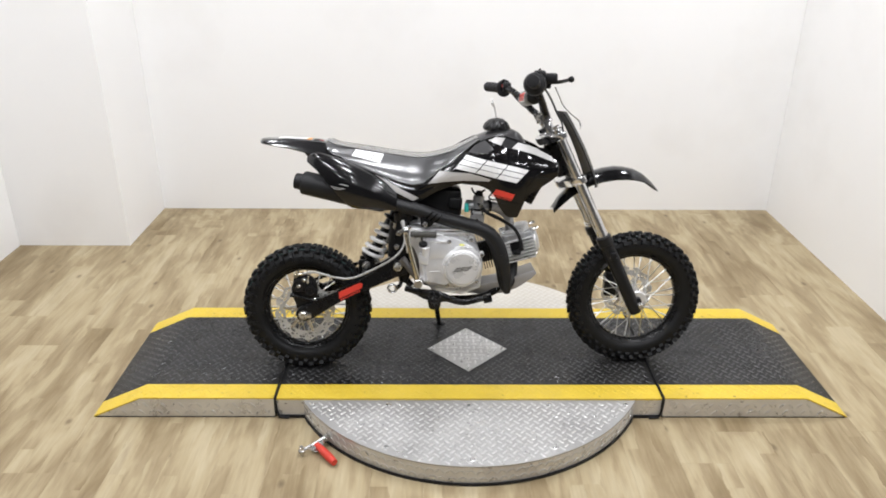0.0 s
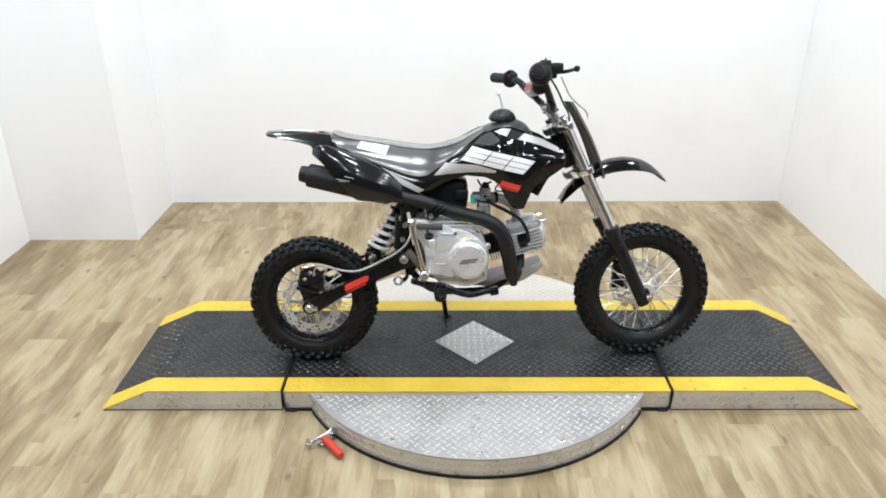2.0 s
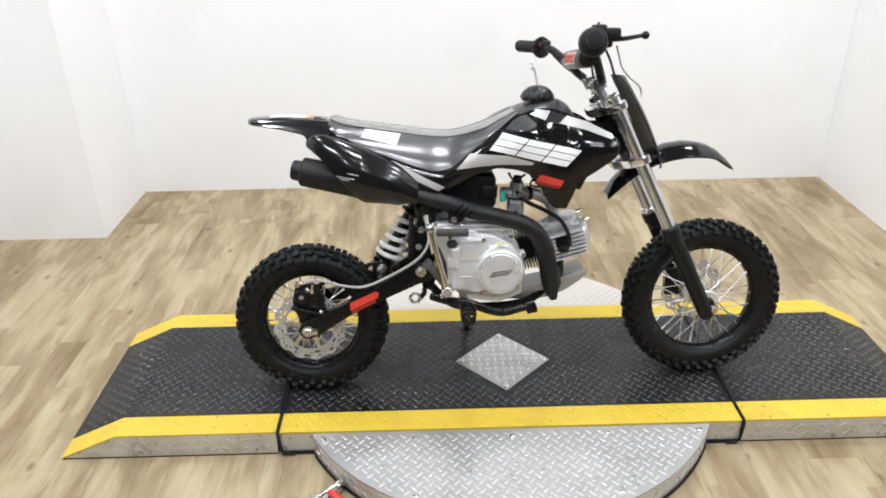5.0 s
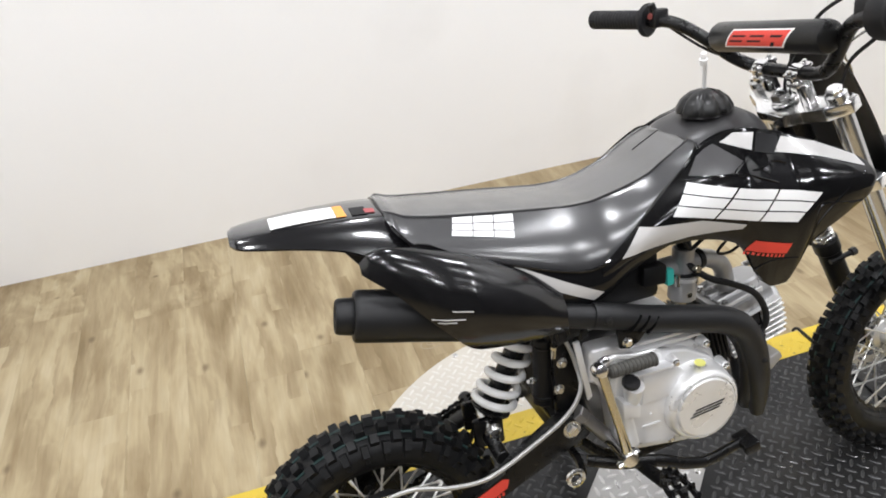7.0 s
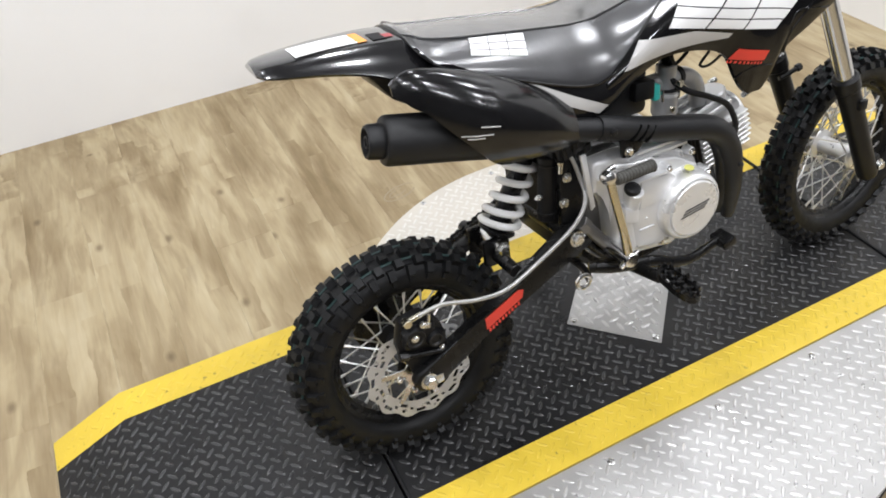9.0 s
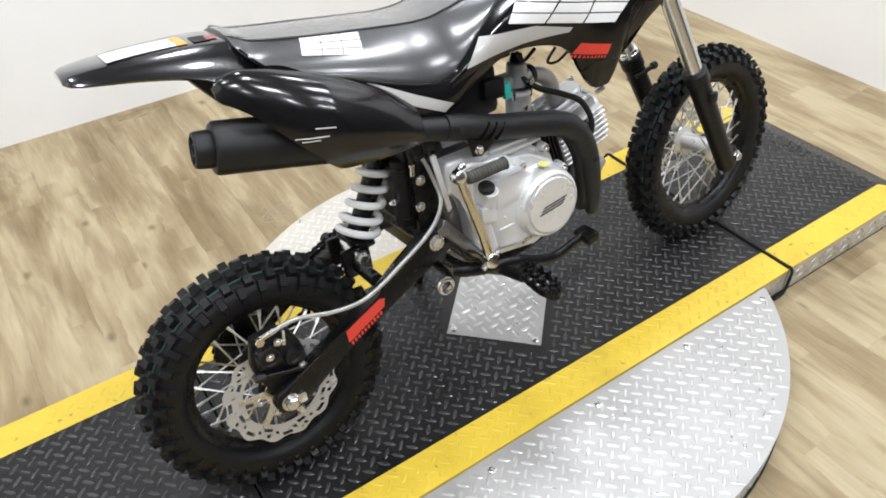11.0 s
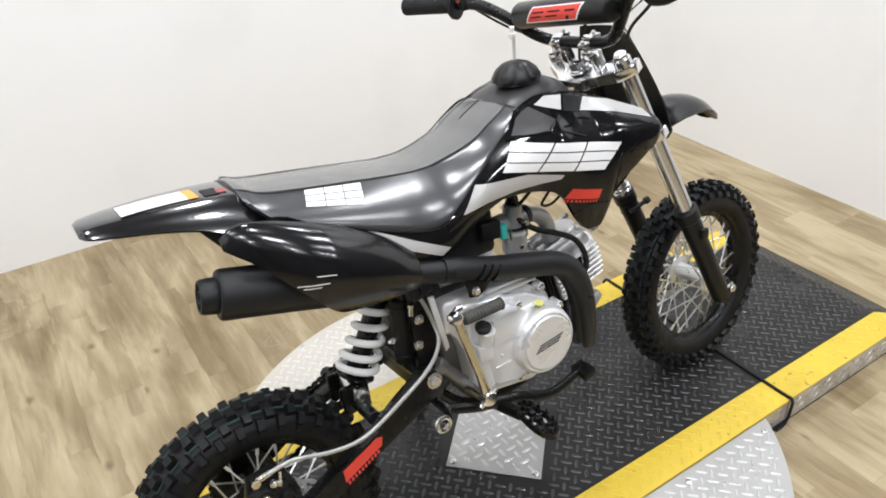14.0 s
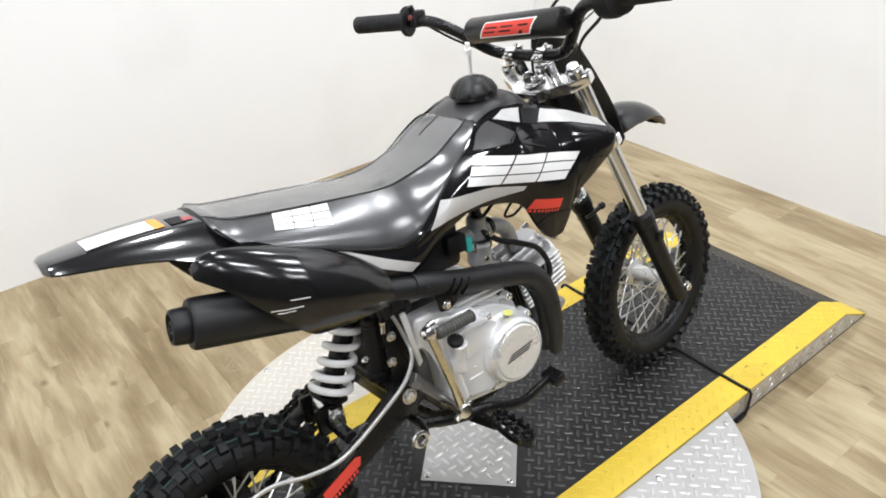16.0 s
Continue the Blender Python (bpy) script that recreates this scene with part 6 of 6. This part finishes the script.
def seat_mark(bm, side, x0, x1, t0, t1, quads, skew):
    for a0, a1, b0, b1 in quads:
        n = 4
        V = []
        for i in range(n + 1):
            row = []
            for j in range(3):
                a, b = a0 + (a1 - a0) * i / n, b0 + (b1 - b0) * j / 2
                x = x0 + (x1 - x0) * a + skew * b
                w, z = seat_side(x, t0 + (t1 - t0) * b)
                row.append(bm.verts.new((x, side * (w + 0.0014), z)))
            V.append(row)
        for i in range(n):
            for j in range(2):
                bm.faces.new((V[i][j], V[i + 1][j], V[i + 1][j + 1], V[i][j + 1]))
    return bm
for s in (-1, 1):
    for q in MARK:
        part("mark_bar", seat_mark(bmesh.new(), s, 0.152, 0.242, 0.56, 0.97, [q], 0.011), WHITE, seat, "white sticker bar")
part("seat_seam", tube(bmesh.new(), [(x, 0.016, seat_half(x)[0] + 0.0028) for x in (0.498, 0.510, 0.522, 0.534, 0.545)], 0.0013, 6, 3), DARK, seat)

# side covers under the seat
SIDE_P = Panel([(0.050, 0.690, 0.722, -0.092, -0.094, -0.090), (0.100, 0.664, 0.728, -0.100, -0.104, -0.098), (0.150, 0.640, 0.704, -0.106, -0.110, -0.104), (0.205, 0.614, 0.682, -0.112, -0.117, -0.110), (0.270, 0.590, 0.656, -0.118, -0.123, -0.115),
                (0.330, 0.580, 0.638, -0.121, -0.126, -0.118), (0.360, 0.584, 0.636, -0.121, -0.126, -0.118), (0.400, 0.606, 0.656, -0.118, -0.123, -0.113), (0.450, 0.628, 0.694, -0.113, -0.117, -0.107), (0.500, 0.640, 0.730, -0.108, -0.112, -0.098)], 0.008, 8, 3)
for s in (1, -1):
    sc = part("side_cover", SIDE_P.mesh(bmesh.new(), s), GLOSS, bike, "glossy black side cover")
    part("silver_flash", SIDE_P.decal(bmesh.new(), [[(0.212, 0.671), (0.285, 0.618), (0.302, 0.628), (0.219, 0.675)], [(0.285, 0.618), (0.345, 0.587), (0.362, 0.597), (0.302, 0.628)]], s), SILVER, sc, "silver grey flash sticker")

# tank
TNK = [(0.500, 0.742, 0.040), (0.530, 0.766, 0.058), (0.560, 0.782, 0.068), (0.590, 0.791, 0.074), (0.625, 0.798, 0.075), (0.655, 0.799, 0.070), (0.680, 0.790, 0.062), (0.700, 0.768, 0.055), (0.710, 0.740, 0.050)]
rings = []
for x, zt, w in resample(TNK, 4):
    H = [(w + 0.020, 0.630), (w + 0.022, zt - 0.060), (w + 0.014, zt - 0.028), (w, zt - 0.010), (w * 0.7, zt - 0.001), (w * 0.35, zt + 0.002)]
    rings.append([(x, -a, z) for a, z in H] + [(x, 0, zt + 0.003)] + [(x, a, z) for a, z in H[::-1]])
tk = part("fuel_tank", loft(bmesh.new(), rings), TANK, bike, "dark grey plastic fuel tank", 40)
bm = bmesh.new()
Cc = Vector((0.611, -0.012, 0.802))
seg = 80
prof = [(0.0, 0.031, 0), (0.001, 0.044, 1), (0.007, 0.0445, 1), (0.020, 0.037, 0.7), (0.030, 0.024, 0.3), (0.034, 0.011, 0), (0.0345, 0.0005, 0)]
R = [[bm.verts.new(Cc + Vector(((r - wv * 0.005 * max(0, math.cos(8 * 2 * math.pi * k / seg)) ** 2) * math.cos(2 * math.pi * k / seg), (r - wv * 0.005 * max(0, math.cos(8 * 2 * math.pi * k / seg)) ** 2) * math.sin(2 * math.pi * k / seg), z))) for k in range(seg)] for z, r, wv in prof]
for a, b in zip(R, R[1:]):
    for k in range(seg):
        bm.faces.new((a[k], a[(k + 1) % seg], b[(k + 1) % seg], b[k]))
cap = part("fuel_cap", bm, PAD, tk, "black fluted fuel cap with a breather", 50)
bm = tube(bmesh.new(), [(0.611, -0.012, 0.838), (0.606, -0.020, 0.860), (0.600, -0.030, 0.880)], 0.0034, 8, 4)
rod(bm, (0.5975, -0.029, 0.878), (0.595, -0.033, 0.888), 0.0062, seg=12)
rod(bm, (0.595, -0.033, 0.888), (0.594, -0.035, 0.897), 0.0045, seg=10)
part("breather_tube", bm, SPRING, cap, "clear breather tube with a steel tip")
part("tank_collar", lathe(bmesh.new(), [(-0.004, 0.040), (0.0, 0.036), (0.003, 0.034)], Cc, (0, 0, 1), 32), TANK, tk)

# radiator shrouds
SHR = [(0.362, 0.612, 0.634, -0.122, -0.124, -0.120), (0.400, 0.628, 0.660, -0.122, -0.126, -0.117), (0.450, 0.643, 0.700, -0.122, -0.128, -0.110), (0.500, 0.643, 0.736, -0.126, -0.132, -0.098), (0.540, 0.638, 0.762, -0.130, -0.140, -0.086), (0.572, 0.628, 0.776, -0.136, -0.148, -0.082),
       (0.594, 0.610, 0.783, -0.139, -0.154, -0.084), (0.612, 0.575, 0.785, -0.140, -0.157, -0.088), (0.632, 0.545, 0.786, -0.141, -0.160, -0.098), (0.644, 0.537, 0.783, -0.141, -0.162, -0.101), (0.668, 0.537, 0.776, -0.142, -0.165, -0.107), (0.680, 0.562, 0.771, -0.150, -0.168, -0.112), (0.698, 0.605, 0.764, -0.158, -0.171, -0.119),
       (0.735, 0.634, 0.748, -0.168, -0.178, -0.133), (0.765, 0.656, 0.733, -0.174, -0.182, -0.150), (0.784, 0.672, 0.718, -0.178, -0.182, -0.165), (0.790, 0.684, 0.708, -0.178, -0.180, -0.172)]
SHR_P = Panel(SHR, 0.009, 16, 4, 0.60)
for s in (1, -1):
    sp = part("tank_shroud", SHR_P.mesh(bmesh.new(), s), GLOSS, bike, "glossy black tank shroud with white and silver marks", 30)
    quads = slant_blocks(0.475, 0.690, 0.189, -0.041, 0.036, 0.041, MARK)
    for k in range(3):
        part("mark_block", SHR_P.decal(bmesh.new(), quads[3 * k:3 * k + 3], s, n=6, k=3), WHITE, sp, "white sticker block")
    part("tank_panel", SHR_P.decal(bmesh.new(), [[(0.517, 0.738), (0.575, 0.735), (0.596, 0.748), (0.571, 0.772)], [(0.517, 0.738), (0.571, 0.772), (0.556, 0.767), (0.540, 0.759)]], s), TANK, sp, "matt dark grey panel")
    for way in (((0.6976, 0.599), (0.695, 0.630), (0.695, 0.656), (0.704, 0.671), (0.738, 0.667), (0.771, 0.662)), ((0.610, 0.571), (0.622, 0.584), (0.640, 0.590), (0.676, 0.584)), ((0.596, 0.748), (0.575, 0.735), (0.602, 0.728), (0.638, 0.713))):
        part("fold", tube(bmesh.new(), [(x, s * (SHR_P.y(x, z) + 0.0003), z) for x, z in way], 0.0017, 8, 5), GLOSS, sp)
    part("red_mark", SHR_P.decal(bmesh.new(), [[(0.592, 0.611), (0.652, 0.598), (0.659, 0.614), (0.602, 0.629)]], s), RED, sp, "red block mark")
    bars = [[(0.589 + 0.0062 * k, 0.605 - 0.0013 * k), (0.5925 + 0.0062 * k, 0.6043 - 0.0013 * k), (0.5935 + 0.0062 * k, 0.6088 - 0.0013 * k), (0.590 + 0.0062 * k, 0.6095 - 0.0013 * k)] for k in range(10)]
    part("print_bars", SHR_P.decal(bmesh.new(), bars, s, n=1, k=1), RED, sp, "tiny red bars of print")
    part("silver_flash", SHR_P.decal(bmesh.new(), [[(0.392, 0.642), (0.500, 0.652), (0.520, 0.676), (0.428, 0.681)], [(0.500, 0.652), (0.580, 0.652), (0.585, 0.659), (0.520, 0.676)]], s), SILVER, sp, "silver grey flash sticker")
    part("silver_stripe", SHR_P.decal(bmesh.new(), [[(0.580, 0.773), (0.617, 0.759), (0.631, 0.7805), (0.605, 0.7825)], [(0.649, 0.752), (0.710, 0.738), (0.720, 0.7545), (0.671, 0.769)], [(0.710, 0.738), (0.774, 0.715), (0.770, 0.7295), (0.720, 0.7545)]], s), SILVER, sp, "silver stripe sticker")
    part("shroud_vent", SHR_P.decal(bmesh.new(), [[(0.620, 0.757), (0.650, 0.749), (0.666, 0.770), (0.634, 0.7800)]], s), DARK, sp, "dark vent in the shroud")
    part("fold", tube(bmesh.new(), [(x, s * (SHR_P.y(x, z) - 0.0005), z) for x, z in ((0.505, 0.733), (0.560, 0.735), (0.615, 0.735), (0.640, 0.742), (0.660, 0.736))], 0.002, 8, 5), GLOSS, sp)
    part("fold", tube(bmesh.new(), [(x, s * (SHR_P.y(x, z) + 0.0005), z) for x, z in ((0.690, 0.600), (0.700, 0.640), (0.730, 0.680), (0.770, 0.708))], 0.0022, 8, 5), GLOSS, sp)

# ---- foot controls, stand and belly ----
for s in (-1, 1):
    bm = bmesh.new()
    rod(bm, (0.398, s * 0.110, 0.276), (0.405, s * 0.206, 0.290), 0.011, seg=14)
    pg = part("foot_peg", bm, FRAME, bike, "black toothed foot peg")
    m = Matrix.Translation((0.410, s * 0.244, 0.298)) @ pose(0, 0, 0, 8 * -s, 0, 0)
    oval = [(0.024 * math.cos(a) * (1 - 0.18 * math.cos(a) ** 2), 0.047 * math.sin(a)) for a in [2 * math.pi * k / 28 for k in range(28)]]
    bm = bmesh.new()
    R4 = [[bm.verts.new(m @ Vector((x * f, y * f, z))) for x, y in oval] for f, z in ((1.0, -0.008), (1.0, 0.005), (0.80, 0.005), (0.80, -0.008))]
    for a, ring in enumerate(R4):
        nxt = R4[(a + 1) % 4]
        for k in range(28):
            bm.faces.new((ring[k], ring[(k + 1) % 28], nxt[(k + 1) % 28], nxt[k]))
    box(bm, (-0.003, -0.040, -0.008), (0.003, 0.040, 0.004), 0.001, m, seg=1)
    for y in (-0.020, 0.006, 0.026):
        box(bm, (-0.018, y - 0.0025, -0.008), (0.018, y + 0.0025, 0.003), 0.001, m, seg=1)
    part("tread_ring", bm, FRAME, pg)
    bm = bmesh.new()
    for k in range(0, 28, 2):
        x, y = oval[k]
        tooth = m @ Matrix.Translation((x * 0.9, y * 0.9, 0.004)) @ pose(0, 0, 0, 0, 0, math.degrees(math.atan2(y, x)))
        prism(bm, [(-0.0042, 0), (0.0042, 0), (0.0012, 0.0085), (-0.0012, 0.0085)], -0.0028, 0.0028, plane="yz", m=tooth)
    for y in (-0.024, -0.008, 0.008, 0.024):
        prism(bm, [(-0.004, 0), (0.004, 0), (0.001, 0.007), (-0.001, 0.007)], -0.003, 0.003, plane="yz", m=m @ Matrix.Translation((0, y, 0.003)))
    part("teeth", bm, FRAME, pg)
part("peg_bar", tube(bmesh.new(), [(0.402, -0.118, 0.275), (0.412, -0.07, 0.252), (0.412, 0.07, 0.252), (0.402, 0.118, 0.275)], 0.012, 12, 5), FRAME, bike)
bp = part("brake_pedal", tube(bmesh.new(), [(0.318, -0.118, 0.300), (0.365, -0.140, 0.294), (0.420, -0.158, 0.292), (0.465, -0.166, 0.276), (0.505, -0.169, 0.268), (0.545, -0.169, 0.276), (0.574, -0.168, 0.282)], [0.008, 0.009, 0.009, 0.0085, 0.008, 0.0075, 0.007], 10, 5, flat=1.3), FRAME, bike, "black brake pedal")
part("pedal_pad", box(bmesh.new(), (-0.014, -0.022, -0.009), (0.014, 0.018, 0.010), 0.003, Matrix.Translation((0.579, -0.170, 0.281)) @ pose(0, 0, 0, 0, -12, 0)), FRAME, bp)
bm = bmesh.new()
tube(bm, [(0.2775 + 0.0125 * math.cos(2 * math.pi * k / 28), -0.160, 0.312 + 0.0125 * math.sin(2 * math.pi * k / 28)) for k in range(29)], 0.0042, 8, 1)
part("lashing_ring", bm, STEEL, bike, "bright steel ring")
part("ring_bracket", tube(bmesh.new(), [(0.302, -0.090, 0.312), (0.300, -0.128, 0.312), (0.290, -0.158, 0.312)], 0.007, 8, 4), FRAME, bike)
st = part("side_stand", tube(bmesh.new(), [(0.408, 0.085, 0.262), (0.412, 0.110, 0.225), (0.424, 0.190, 0.118), (0.432, 0.246, 0.048)], [0.010, 0.010, 0.009, 0.009], 12, 4), FRAME, bike, "black steel side stand, folded down")
part("stand_foot", box(bmesh.new(), (-0.022, -0.016, -0.006), (0.022, 0.016, 0.004), 0.003, Matrix.Translation((0.433, 0.251, 0.048)) @ pose(0, 0, 0, 10.35, 0, 0)), FRAME, st)
bm = prism(bmesh.new(), [(0.505, 0.276), (0.577, 0.292), (0.648, 0.306), (0.700, 0.325), (0.744, 0.342), (0.752, 0.328), (0.733, 0.309), (0.690, 0.280), (0.648, 0.262), (0.590, 0.255), (0.520, 0.262)], -0.050, 0.050, 0.003)
part("bash_plate", bm, GREY, bike, "grey metal bash plate")
part("foot_lever", tube(bmesh.new(), [(0.410, 0.125, 0.290), (0.470, 0.135, 0.285), (0.530, 0.135, 0.290), (0.560, 0.135, 0.300)], 0.006, 8, 5), STEEL, bike)


# ---------- floor planks ----------
knot = tube(bmesh.new(), [(0.052 * math.cos(a) - 0.222, 0.713 + 0.026 * math.sin(a) + 0.012 * math.cos(a), 0.0002) for a in [0.3 + k * 0.55 for k in range(11)]], 0.0022, 6, 3, flat=0.15)
tube(knot, [(0.030 * math.cos(a) - 0.226, 0.715 + 0.012 * math.sin(a) + 0.009 * math.cos(a), 0.0002) for a in [1.0 + k * 0.6 for k in range(9)]], 0.0016, 6, 3, flat=0.15)
part("knot", knot, JOINT, floor, "dark printed knot in the plank")
PW, PL, PT = 0.152, 0.915, 0.004
plank = bmesh.new()
box(plank, (-PW / 2 + 0.00012, -PL / 2 + 0.00012, -PT), (PW / 2 - 0.00012, PL / 2 - 0.00012, 0.0), 0.0002, seg=1)
plank_me = finish(plank, "plank", OAK)
rng = random.Random(7)
edge = X0
while edge < X1 - 0.001:
    wide = min(PW, X1 - edge)
    y0 = YF - rng.random() * PL
    while y0 < YB:
        lo, hi = max(y0, YF), min(y0 + PL, YB)
        if hi - lo > 0.01:
            ob = new("plank", plank_me)
            ob.parent, ob.location = floor, (edge + wide / 2, (lo + hi) / 2, 0)
            ob.scale = (wide / PW, (hi - lo) / PL, 1)
            if rng.random() < 0.5:
                ob.rotation_euler = (0, 0, math.pi)
        y0 += PL
    edge += PW
